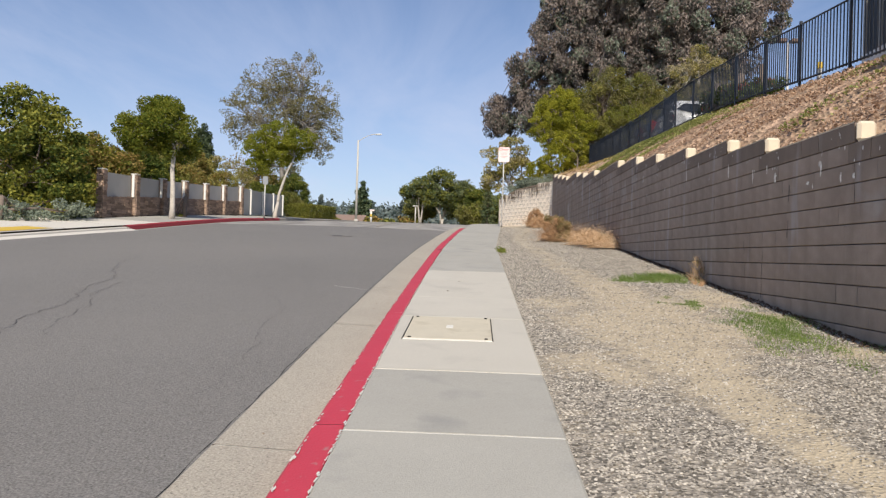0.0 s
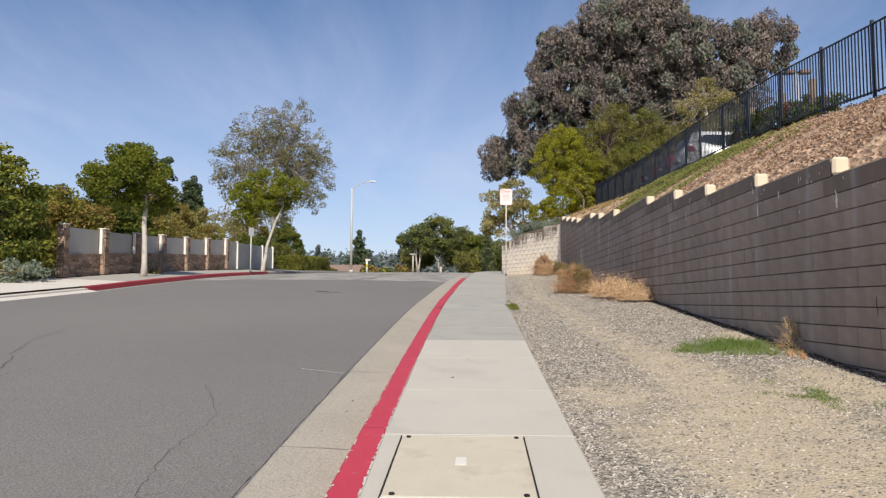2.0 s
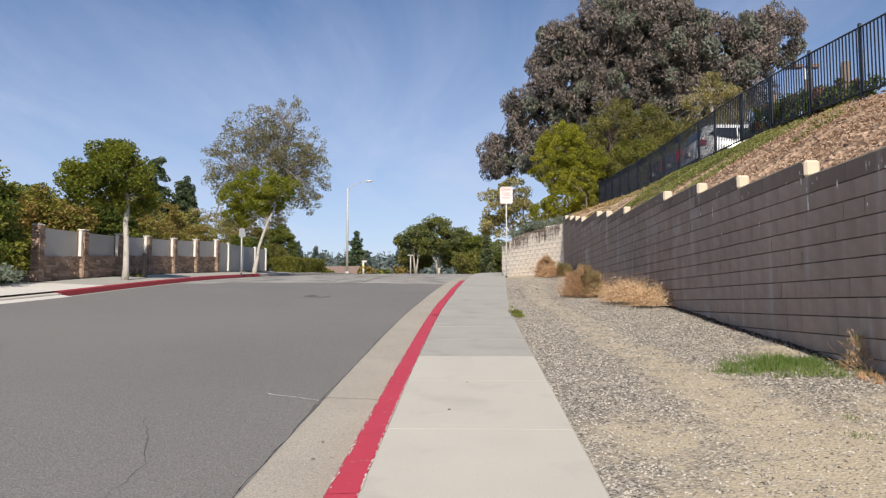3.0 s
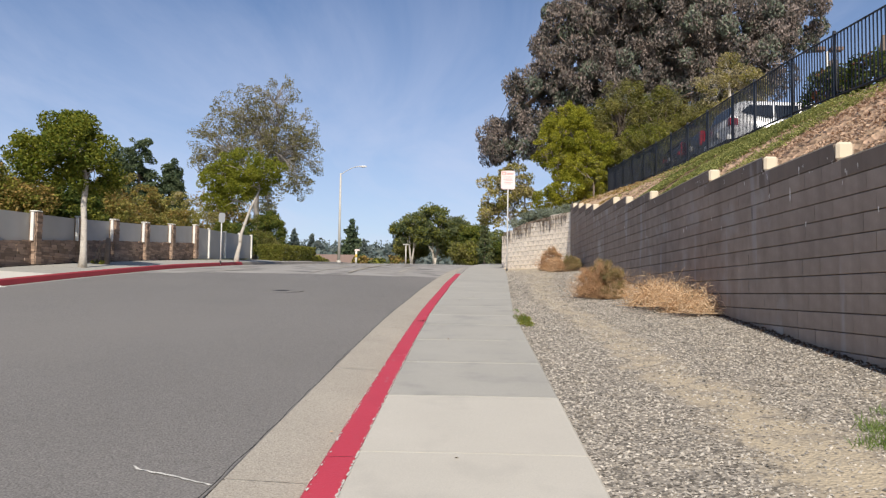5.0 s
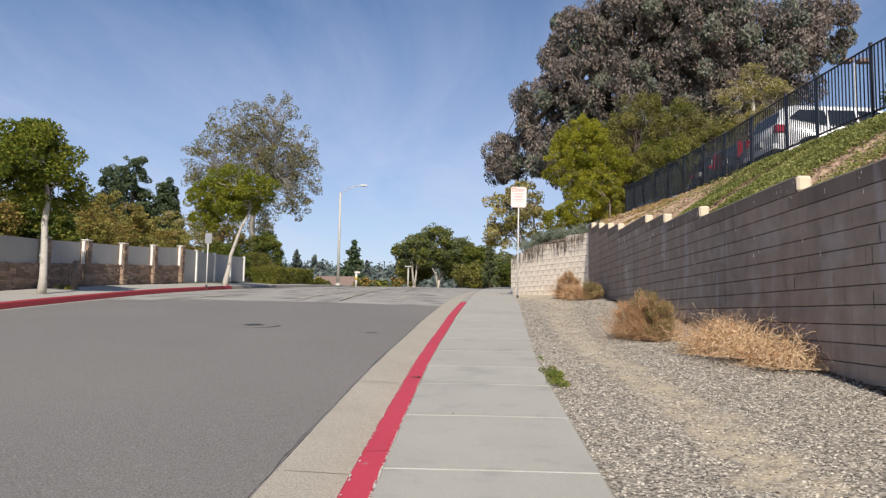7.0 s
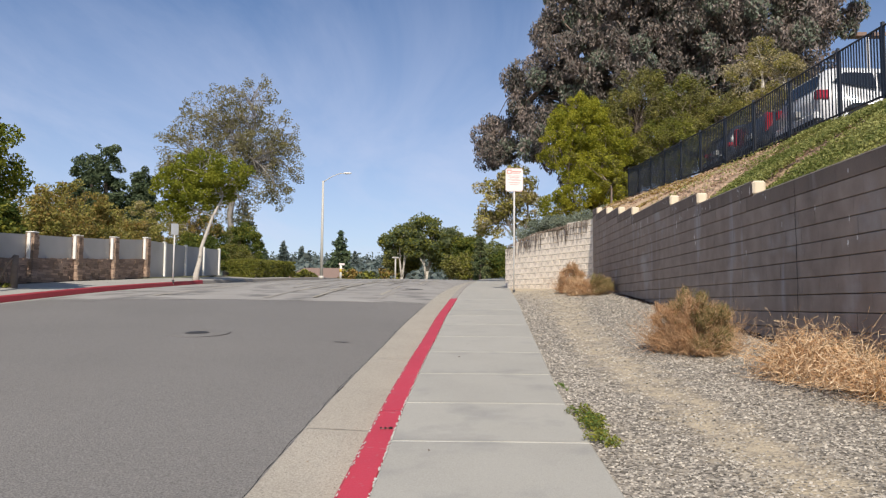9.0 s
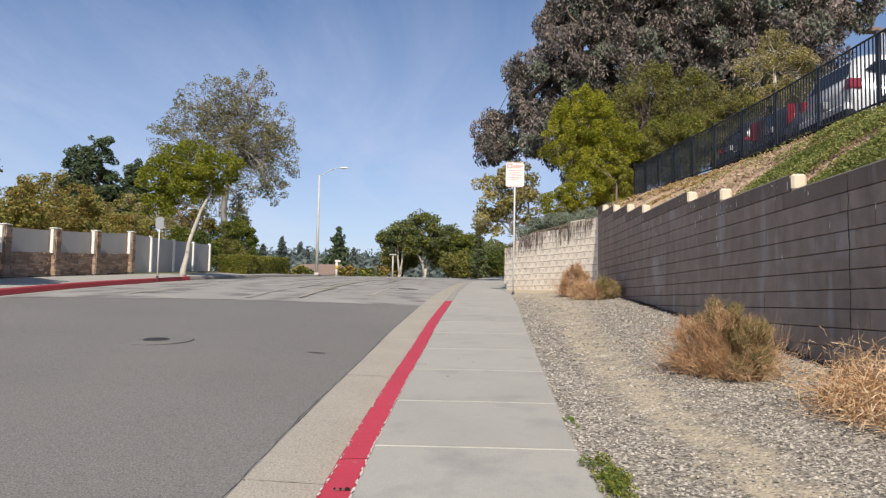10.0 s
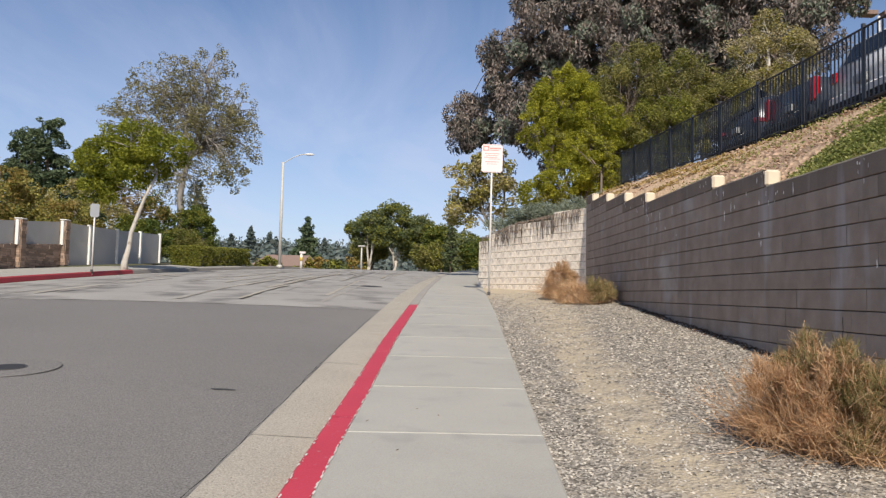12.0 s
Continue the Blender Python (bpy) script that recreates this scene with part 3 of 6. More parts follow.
me = grid("yellow_strip", frange(18.6, 21.6, 1), lambda y: [edge_l(y) - 0.15, edge_l(y) - 1.0], lambda x, y: left_z(x, y) + 0.012, M["yellow"])
me.flip_normals()
tagged(new("warning_strip", me), "yellow painted ramp strip", kind="structure")

# right sidewalk
sidewalk = tagged(new("sidewalk", profile("sidewalk", frange(-12, 95, 1.0), lambda y: 0.0,
                  [(0, 0)], M["joint"])), "concrete sidewalk of scored slabs along a red kerb", kind="structure")
bed_verts, bed_faces = [], []
for j, y in enumerate(frange(-12, 95, 1.0)):
    l, r = lerp(y, KERB_R) + 0.004, lerp(y, WALK_R) - 0.01
    bed_verts += [(l, y, street(y) - 0.001), (r, y, street(y) - 0.001)]
    if j:
        bed_faces.append((2 * j - 2, 2 * j - 1, 2 * j + 1, 2 * j))
sidewalk.data = mesh_of("sidewalk_bed", bed_verts, bed_faces, M["joint"])
JOINTS = [-9.4, -7.9, -6.4, -4.9, -3.4, -1.8, -0.3, 1.2, 2.68, 4.16, 5.63, 8.11, 9.66, 11.5, 13.0, 14.5, 16.02, 17.5, 18.7, 20.09, 21.64, 23.2, 24.88, 26.48, 27.88, 29.4, 30.95, 32.5, 34.0, 35.5, 37.0, 38.5, 40.0]
VAULT = (-0.66, 0.19, 6.82, 8.03)


def slab(a, b, new_mix, gap=0.006):
    ys_ = [a + gap, (a + b) / 2, b - gap]
    verts, faces = [], []
    for y in ys_:
        l, r = lerp(y, KERB_R) + 0.006, lerp(y, WALK_R)
        for x, dz in ((l, -0.08), (l, 0.0), (l + 0.012, 0.003), ((l + r) / 2, 0.005), (r - 0.015, 0.003), (r, -0.006), (r, -0.09)):
            verts.append((x, y, street(y) + dz))
    for j in range(2):
        for i in range(6):
            q = j * 7 + i
            faces.append((q, q + 1, q + 8, q + 7))
    faces += [tuple(range(7)), tuple(reversed(range(14, 21)))]
    return mesh_of("slab", verts, faces, M["walk_new" if new_mix else "walk"])


for a, b in zip(JOINTS, JOINTS[1:]):
    fresh = 5.6 < (a + b) / 2 < 13.0
    part("slab", slab(a, b, fresh, 0.005 if fresh and a > 6 else 0.013), sidewalk, "newer pale concrete slab" if fresh else "grey brushed concrete slab")
for a, b in zip(frange(40, 88, 3), frange(43, 91, 3)):
    part("slab", slab(a, b, False, 0.02), sidewalk, "grey brushed concrete slab")

er_ = random.Random(44)
ev, ef = [], []
for j in range(1500):
    y = er_.uniform(2.0, RED_END)
    side = er_.random() < 0.75
    x = lerp(y, KERB_R) + (er_.uniform(-0.004, 0.008) if side else er_.uniform(-0.18, -0.165))
    z = street(y) + (0.0075 if side else 0.003)
    w, l = er_.uniform(0.002, 0.008), er_.uniform(0.008, 0.05)
    i = len(ev)
    ev += [(x - w, y - l * 0.3, z), (x + w * 0.6, y - l, z), (x + w, y + l * 0.4, z), (x - w * 0.4, y + l, z)]
    ef.append((i, i + 1, i + 2, i + 3))
part("paint_edge", mesh_of("paint_edge", ev, ef, M["joint"]), sidewalk, "chipped pale edge between paint and slab", kind="stuff")

# utility vault lid
vx0, vx1, vy0, vy1 = VAULT
vault = thing("vault_cover", ((vx0 + vx1) / 2, (vy0 + vy1) / 2, street((vy0 + vy1) / 2)), "stained concrete utility vault lid set in the sidewalk", "utility cover")
tiltv = math.atan2(street(vy1) - street(vy0), vy1 - vy0)
vault.rotation_euler = (tiltv, 0, 0)
hw, hl = (vx1 - vx0) / 2, (vy1 - vy0) / 2
for nm, lo, hi, mt in (("rim", (-hw - 0.009, -hl - 0.02, -0.05), (-hw, hl + 0.02, 0.012), "dark"), ("rim", (hw, -hl - 0.02, -0.05), (hw + 0.009, hl + 0.02, 0.012), "dark"),
                       ("rim", (-hw, -hl - 0.02, -0.05), (hw, -hl, 0.013), "joint"), ("rim", (-hw, hl, -0.05), (hw, hl + 0.02, 0.011), "joint")):
    part(nm, box("rim", lo, hi, M[mt]), vault)
part("lid", box("lid", (-hw + 0.004, -hl + 0.004, -0.05), (hw - 0.004, hl - 0.004, 0.016), M["vault"], 0.004), vault, "tan stained concrete lid")
part("lifting_eye", box("lifting_eye", (-0.035, -0.06, 0.0155), (0.035, 0.10, 0.02), M["joint"], 0.002), vault)
for x, y in ((-hw + 0.06, -hl + 0.03), (hw - 0.06, -hl + 0.03), (-hw + 0.05, hl - 0.04), (hw - 0.05, hl - 0.04)):
    bm = bmesh.new()
    bmesh.ops.create_cone(bm, cap_ends=True, segments=10, radius1=0.018, radius2=0.016, depth=0.012, matrix=Matrix.Translation((x, y, 0.018)))
    part("bolt", bm_mesh("bolt", bm, M["dark"]), vault)

# manhole in the road
def manhole(x, y, label):
    z = road_z(x, y)
    ob = thing("manhole", (x, y, z), label, "manhole cover")
    ob.rotation_euler = (math.atan2(road_z(x, y + 1) - road_z(x, y - 1), 2), 0, 0)
    for nm, r, h, mt in (("collar", 0.524, 0.004, "crack"), ("patch", 0.515, 0.007, "asphalt"), ("frame", 0.195, 0.010, "crack"), ("cover", 0.175, 0.014, "iron")):
        bm = bmesh.new()
        bmesh.ops.create_cone(bm, cap_ends=True, segments=40, radius1=r, radius2=r - 0.004, depth=h, matrix=Matrix.Translation((0, 0, h / 2)))
        part(nm, bm_mesh(nm, bm, M[mt]), ob)


manhole(-4.66, 24.2, "dark iron manhole cover in a round asphalt patch")
for (x, y, w, l) in ((-2.2, 23.6, 0.14, 0.03), (-2.2, 40.0, 0.4, 0.5)):
    pts = [(x + w * math.cos(a) * random.Random(int(a * 9)).uniform(0.7, 1), y + l * math.sin(a)) for a in np.linspace(0, 2 * math.pi, 14)[:-1]]
    part("patch_spot", mesh_of("patch_spot", [(px, py, road_z(px, py) + 0.008) for px, py in pts], [tuple(range(len(pts)))], M["stain"]), road_ob, "dark tar spot")
rng = random.Random(5)
for k in range(54):
    x0, y0 = rng.uniform(-11, -2.0), rng.uniform(32.2, 56)
    L = rng.uniform(4.0, 14.0)
    part("streak", ribbon("streak", wander((x0, y0), (x0 + rng.uniform(-0.2, 0.2), y0 + L), 16, 0.02, k), rng.uniform(0.010, 0.018) if k % 4 == 0 else rng.uniform(0.04, 0.16),
         M["crack" if k % 4 == 0 else "kerb" if k % 4 == 1 else "gutter"], road_z, 0.005 + 0.0006 * k), bpy.data.objects["road_far"])

# ---- verge ----
BARE = [(-10, 2.4, 0.9), (3, 2.1, 0.16), (4.3, 1.85, 0.18), (5.6, 1.85, 0.32), (6.6, 1.85, 0.55), (8.5, 1.95, 0.62), (10, 2.0, 0.4), (12.4, 1.85, 0.28), (14, 1.65, 0.22), (17, 1.62, 0.22), (19, 1.47, 0.24), (22, 1.42, 0.25), (26, 1.66, 0.3), (30, 2.1, 0.5), (33, 2.2, 0.9), (36, 2.3, 1.6), (44, 2.2, 2.0)]


def bare(x, y):
    c = lerp(y, [(p[0], p[1]) for p in BARE])
    w = lerp(y, [(p[0], p[2]) for p in BARE])
    d = abs(x - c) / w
    v = max(0.0, min(1.0, 1.35 - 0.75 * d)) * lerp(y, [(9.5, 1.0), (14, 0.66), (30, 0.66), (36, 1.0)])
    for bx, by, br in ((1.10, 9.42, 0.50), (1.2, 5.7, 0.28), (3.0, 9.2, 0.45), (1.4, 7.2, 0.4), (3.2, 6.2, 0.25), (1.35, 8.1, 0.55), (2.2, 9.0, 0.8), (3.1, 9.7, 0.5), (0.95, 6.1, 0.35), (2.3, 7.3, 0.7), (3.25, 8.0, 0.3), (3.3, 12.6, 0.4)):
        v = max(v, min(1.0, 1.3 - math.hypot(x - bx, (y - by) * 0.7) / br))
    return v


def verge_z(x, y):
    r = lerp(y, WALK_R)
    u = max(0.0, (x - r) / (WALL_X - 0.56))
    rise = lerp(y, [(-10, 0.17), (18, 0.16), (24, 0.25), (34, 0.28), (40, 0.1)])
    n = noise.noise(Vector((x * 1.3, y * 1.3, 0))) * 0.02 + noise.noise(Vector((x * 5, y * 5, 3))) * 0.008
    return street(y) - 0.012 + rise * u ** 1.2 + n * min(1.0, (x - r) * 5 + 0.1)


def verge_xs(y):
    r, w = lerp(y, WALK_R) - 0.02, max(wall_line(y) + 0.06, lerp(y, WALK_R) + 0.1)
    return [r + (w - r) * (k / 30) for k in range(31)]


tagged(new("verge", grid("verge", frange(-10, 44, 0.12), verge_xs, verge_z, M["gravel"], bare)), "grey gravel verge with a trodden tan dirt path", kind="structure")


def stones(n, y0, y1, size, seed, keep):
    r = np.random.RandomState(seed)
    base = np.array([(1, 0, 0), (0, 1, 0), (-1, 0, 0), (0, -1, 0), (0, 0, 0.8), (0, 0, -0.8)], dtype=np.float64)
    tri = [(0, 1, 4), (1, 2, 4), (2, 3, 4), (3, 0, 4)]
    out = []
    for _ in range(n):
        y = r.uniform(y0, y1)
        a, b = lerp(y, WALK_R) - 0.01, wall_line(y) - 0.02
        x = r.uniform(a, b)
        v = bare(x, y) + 0.9 * noise.noise(Vector((x * 3.1, y * 3.1, 7)))
        if r.uniform() > (1.0 - keep if v > 0.75 else 1.0 if v < 0.4 else 0.5):
            continue
        s = size * r.uniform(0.5, 1.25) * np.array([1, r.uniform(0.6, 1), r.uniform(0.45, 0.8)])
        q = Euler(r.uniform(-0.5, 0.5, 3).tolist()[:2] + [r.uniform(0, 6.28)]).to_matrix()
        p = (base * s) @ np.array(q).T + (x, y, verge_z(x, y) + s[2] * 0.1)
        out.append(p)
    v = np.concatenate(out)
    f = [(i * 6 + a, i * 6 + b, i * 6 + c) for i in range(len(out)) for a, b, c in tri]
    return mesh_of("gravel_stones", v, f, M["stone"])


tagged(new("gravel_stones", stones(46000, 2.4, 10.5, 0.0125, 1, 0.62)), "loose grey and white gravel", kind="stuff")
tagged(new("gravel_stones", stones(40000, 10.5, 22, 0.0145, 2, 0.75)), "loose grey and white gravel", kind="stuff")
tagged(new("gravel_stones", stones(16000, 22, 35, 0.019, 3, 0.75)), "loose grey and white gravel", kind="stuff")

# ---- the hillside, the car park ----
def soil(x, y):
    return lerp(y, [(0, 0.25), (17, 0.3), (20, 0.35), (27, 0.45), (30, 1.1), (45, 1.1)]) + (0.35 if x > 5.3 else 0.0)


def hill_z(x, y):
    x0 = wall_line(y)
    z0 = min(wall_top(y - 0.15), wall_top(y + 0.15)) - 0.02 if y < 34 else lerp(y, [(34, 4.95), (38.6, 4.35), (44, street(44) + 0.15), (60, street(60)), (100, street(99))])
    z1 = lerp(y, FENCE_Z) - 0.02
    u = max(0.0, min(1.0, (x - x0 - 0.186) / max(0.5, FENCE_X - x0 - 0.186)))
    z = z0 + (z1 - z0) * (u ** 0.9)
    if u >= 1.0:
        z = z1 + 0.0
    return z + 0.05 * noise.noise(Vector((x * 1.1, y * 1.1, 5))) * min(1, 3 * u) * (1 if x < FENCE_X else 0)


def hill_xs(y):
    x0 = wall_line(y) + 0.185
    e = FENCE_X + 0.35 if y < 100 else 12
    e = max(e, x0 + 0.5)
    return [x0 + (e - x0) * k / 20 for k in range(21)]


tagged(new("hillside", grid("hillside", frange(-12, 80, 0.2), hill_xs, hill_z, M["hill"], soil)), "planted bank of brown mulch and soil above the block wall", kind="structure")
tagged(new("parking_lot", grid("parking_lot", frange(-12, 44, 2), lambda y: [FENCE_X + 0.3, 12, 20, 30], lambda x, y: lerp(y, FENCE_Z) + 0.0, M["lot"])),
       "flat asphalt car park above the bank", kind="structure")

# ---- retaining wall ----
def block_mesh(name, l, h, mat, w=0.19, bevel=0.006, seed=0, rough=0.0):
    """A block whose seen face has chamfered edges; the face looks to -x."""
    r = random.Random(seed)
    b, e = bevel, bevel * 0.12
    f = lambda: r.uniform(-rough, rough)
    v = [(0 + f(), e + f(), b + f()), (0 + f(), l - e + f(), b + f()), (0 + f(), l - e, h - b + f()), (0 + f(), e, h - b + f()),
         (b, 0, 0), (b, l, 0), (b, l, h), (b, 0, h), (w, 0, 0), (w, l, 0), (w, l, h), (w, 0, h)]
    fc = [(0, 3, 2, 1), (0, 1, 5, 4), (1, 2, 6, 5), (2, 3, 7, 6), (3, 0, 4, 7), (4, 5, 9, 8), (5, 6, 10, 9), (6, 7, 11, 10), (7, 4, 8, 11), (8, 9, 10, 11)]
    return mesh_of(name, v, fc, mat)


BL = 0.397
wall = tagged(new("retaining_wall", box("wall_core", (WALL_X + 0.016, -12, -2.5), (WALL_X + 0.17, 34.0, 1.2), M["mortar"])),
              "stepped retaining wall of brown-grey concrete blocks", kind="structure")
steps = [s for s in STEP_Y] + [34.0]
core_v, core_f = [], []
for a, b in zip([-12.0] + STEP_Y, steps):
    t = wall_top((a + b) / 2)
    i = len(core_v)
    core_v += [(WALL_X + dx, y, z) for z in (0.5 + street(a) - 1.5, t - 0.006) for y in (a + 0.008, b) for dx in (0.016, 0.17)]
    core_f += [(i + p for p in q) for q in ((0, 1, 5, 4), (2, 6, 7, 3), (0, 4, 6, 2), (1, 3, 7, 5), (4, 5, 7, 6))]
wall.data = mesh_of("wall_core", core_v, core_f, M["mortar"])

joined = []
NEAR = (7.0, 15.5)
shared = {}
brng = random.Random(3)
for k in range(-14, 24):
    zt = TOP_AT_7 + COURSE * k
    zb = zt - COURSE
    # the stretch of this course that stands: from the step that brings it in to where the soil hides it
    ya = -12.0
    if 7 + k >= 0 and 7 + k < len(STEP_Y):
        ya = STEP_Y[7 + k]
    elif 7 + k >= len(STEP_Y):
        continue
    y = ya
    first = True
    while y < 34.0:
        l = min(BL, 34.0 - y)
        if first:
            l = BL if k % 2 else BL / 2
            l = BL
        if l > 0.06 and zt > street(y) - 0.1:
            end = first and ya > -12
            if end:
                part("end_block", box("end_block", (WALL_X - 0.002, y - 0.003, zb + 0.004), (WALL_X + 0.175, y + 0.07, zt + 0.004), M["cap"], 0.028), wall, "bare end of a step in the wall, coloured sunlit cream")
                y0, l0 = y + 0.072, l - 0.072
            else:
                y0, l0 = y, l
            dx = brng.uniform(0, 0.003)
            if NEAR[0] < y < NEAR[1] and zb < 3.9:
                key = (round(l0, 3) - (0.008 if brng.random() < 0.16 else 0.001), brng.randint(0, 3), wall_top(y0 + 0.1) - zt < 0.01)
                if key not in shared:
                    shared[key] = block_mesh("block", key[0], COURSE - 0.008, M["block_top" if key[2] else "block"], seed=key[1], rough=0.001)
                ob = part("block", shared[key], wall)
                ob.location = (WALL_X + dx * 0.5, y0 + 0.0005, zb + 0.0045)
            else:
                joined.append((WALL_X + dx * 0.5, y0 + 0.0005, zb + 0.0045, l0 - (0.008 if brng.random() < 0.16 else 0.001), wall_top(y0 + 0.1) - zt < 0.01))
        y += l
        if first and (k + 40) % 2 == 0 and ya <= -12:
            y -= BL / 2
        first = False
low_v, low_f = [], []
proto = block_mesh("proto", 1.0, COURSE - 0.008, M["block"])
pv = [tuple(v.co) for v in proto.vertices]
pf = [tuple(p.vertices) for p in proto.polygons]
bpy.data.meshes.remove(proto)
top_v, top_f = [], []
for x, y, z, l, top in joined:
    bm_v, bm_f = (top_v, top_f) if top else (low_v, low_f)
    i = len(bm_v)
    bm_v += [(x + a, y + (b if b < 0.5 else l - (1.0 - b)), z + c) for a, b, c in pv]
    bm_f += [[i + q for q in f] for f in pf]
part("blockwork", mesh_of("blockwork", low_v, low_f, M["block_far"]), wall, "courses of brown-grey concrete block", kind="stuff")
part("blockwork", mesh_of("blockwork", top_v, top_f, M["block_top"]), wall, "darker weathered top course of block", kind="stuff")
# ragged mortar rim; its pale colour paints the sunlit top edge
for a, b in zip([-12.0] + STEP_Y, steps):
    t = wall_top((a + b) / 2)
    ys_ = frange(a + 0.075, b - 0.002, (b - a - 0.077) / max(2, int((b - a) / 0.12)))
    rv, rf = [], []
    for j, y in enumerate(ys_):
        d = 0.006 + 0.007 * abs(noise.noise(Vector((y * 6.0, 2.0, 1.0))))
        rv += [(WALL_X - 0.003, y, t - d), (WALL_X - 0.003, y, t + 0.006), (WALL_X + 0.19, y, t + 0.008)]
        if j:
            q = 3 * j
            rf += [(q - 3, q - 2, q + 1, q), (q - 2, q - 1, q + 2, q + 1)]
    part("top_rim", mesh_of("top_rim", rv, rf, M["cap"]), wall, "ragged rim of bare mortar on the wall top, coloured sunlit cream")
# white spatter under each bare block end
for s in STEP_Y[5:]:
    for _ in range(9):
        y = s + brng.uniform(-0.45, 0.75)
        zt = wall_top(y) - brng.uniform(0.015, 0.22)
        w, h = brng.uniform(0.004, 0.012), brng.uniform(0.015, 0.075)
        pts = [(y + w * math.sin(a) * brng.uniform(0.4, 1.3), zt - h / 2 + h / 2 * math.cos(a) * brng.uniform(0.6, 1)) for a in np.linspace(0, 6.28, 10)[:-1]]
        part("lime_streak", mesh_of("lime_streak", [(WALL_X - 0.005, p, z) for p, z in pts], [tuple(range(9))], M["drip"]), wall, "white lime drip on the wall")
# lime streaks and white spatter on the face
for k in range(46):
    y = brng.uniform(6.5, 30)
    t = wall_top(y)
    if k % 2:
        z1, h, w = t - brng.uniform(0.0, 0.35), brng.uniform(0.05, 0.22), brng.uniform(0.012, 0.035)
    else:
        z1, h, w = t - brng.uniform(0.25, 0.9), brng.uniform(0.03, 0.10), brng.uniform(0.012, 0.03)
    pts = [(y + w * 0.7 * math.sin(a) * brng.uniform(0.2, 1.3), z1 - h / 2 + h / 2 * math.cos(a) * brng.uniform(0.6, 1)) for a in np.linspace(0, 6.28, 15)[:-1]]
    part("lime_streak", mesh_of("lime_streak", [(WALL_X - 0.004, p, z) for p, z in pts], [tuple(range(14))], M["drip"]), wall, "white lime drip on the wall")

for y, z, w, h in ((8.75, 2.50, 0.045, 0.15), (7.2, 2.32, 0.02, 0.12), (6.95, 2.28, 0.03, 0.06), (7.9, 2.3, 0.04, 0.05), (9.0, 2.62, 0.02, 0.14), (10.35, 2.78, 0.025, 0.2), (12.4, 2.95, 0.02, 0.22)):
    pts = [(y + w * math.sin(a) * brng.uniform(0.3, 1.2), z - h / 2 + h / 2 * math.cos(a) * brng.uniform(0.7, 1)) for a in np.linspace(0, 6.28, 17)[:-1]]
    part("lime_streak", mesh_of("lime_streak", [(WALL_X - 0.005, p, q) for p, q in pts], [tuple(range(16))], M["drip"]), wall, "white lime drip on the wall")

# open joints between blocks, from top to bottom of a few courses
for y, z0, z1 in ((16.85, 2.33, 2.50), (16.86, 2.74, 2.93), (16.7, 2.95, 3.12), (18.55, 2.55, 2.72), (20.9, 2.3, 3.9), (8.37, 1.7, 1.9), (8.36, 2.1, 2.3), (9.08, 0.98, 1.5), (9.68, 1.52, 1.7), (16.15, 3.1, 3.4), (22.9, 2.5, 2.7), (12.6, 2.13, 2.32)):
    cv, cf = [], []
    for j in range(14):
        z = z0 + (z1 - z0) * j / 13
        yy = y + 0.012 * noise.noise(Vector((z * 5.0, y, 0))) + (0.012 if int((z - TOP_AT_7) / COURSE) % 2 else 0.0)
        w = 0.0035 + 0.004 * abs(noise.noise(Vector((z * 9.0, y, 4))))
        cv += [(WALL_X - 0.004, yy - w, z), (WALL_X - 0.004, yy + w, z)]
        if j:
            cf.append((2 * j - 2, 2 * j - 1, 2 * j + 1, 2 * j))
    part("open_joint", mesh_of("open_joint", cv, cf, M["dark"]), wall, "dark open joint between blocks")

# the short end wall, turned towards the street
EA, EB = Vector((WALL_X + 0.02, 34.0)), Vector((1.22, 38.6))
elen = (EB - EA).length
edir = (EB - EA) / elen
eang = math.atan2(edir.y, edir.x)
endwall = tagged(new("end_wall", box("end_wall_core", (0, -0.19, 2.0), (elen, -0.018, 4.4), M["mortar"])), "sunlit end wall of rough buff slump blocks", kind="structure")
endwall.location = (EA.x, EA.y, 0)
endwall.rotation_euler = (0, 0, eang)
slumps = [block_mesh("slump_block", 0.385, 0.183, M["slump"], seed=s, rough=0.005, bevel=0.012) for s in range(6)]
er = random.Random(8)
for k in range(14):
    zb = 2.55 + 0.19 * k
    x = 0.0 if k % 2 else -0.196
    while x < elen - 0.03:
        top = lerp(x, [(0, 5.03), (elen * 0.55, 4.85), (elen * 0.8, 4.65), (elen, 4.42)])
        if zb + 0.12 < top:
            x0, x1 = max(0.0, x), min(elen, x + 0.385)
            ob = part("slump_block", slumps[er.randint(0, 5)], endwall)
            # the face of the block mesh looks to -x: turn it to look to +y of the wall's own frame
            ob.matrix_basis = Matrix.Translation((x0, er.uniform(0, 0.004), zb)) @ Matrix(((0, 1, 0, 0), (-1, 0, 0, 0), (0, 0, 1, 0), (0, 0, 0, 1))) @ Matrix.Diagonal((1, (x1 - x0) / 0.385, 1, 1))
        x += 0.392

# ---- steel fence on the bank ----
def fence_z(y):
    return lerp(y, FENCE_Z)


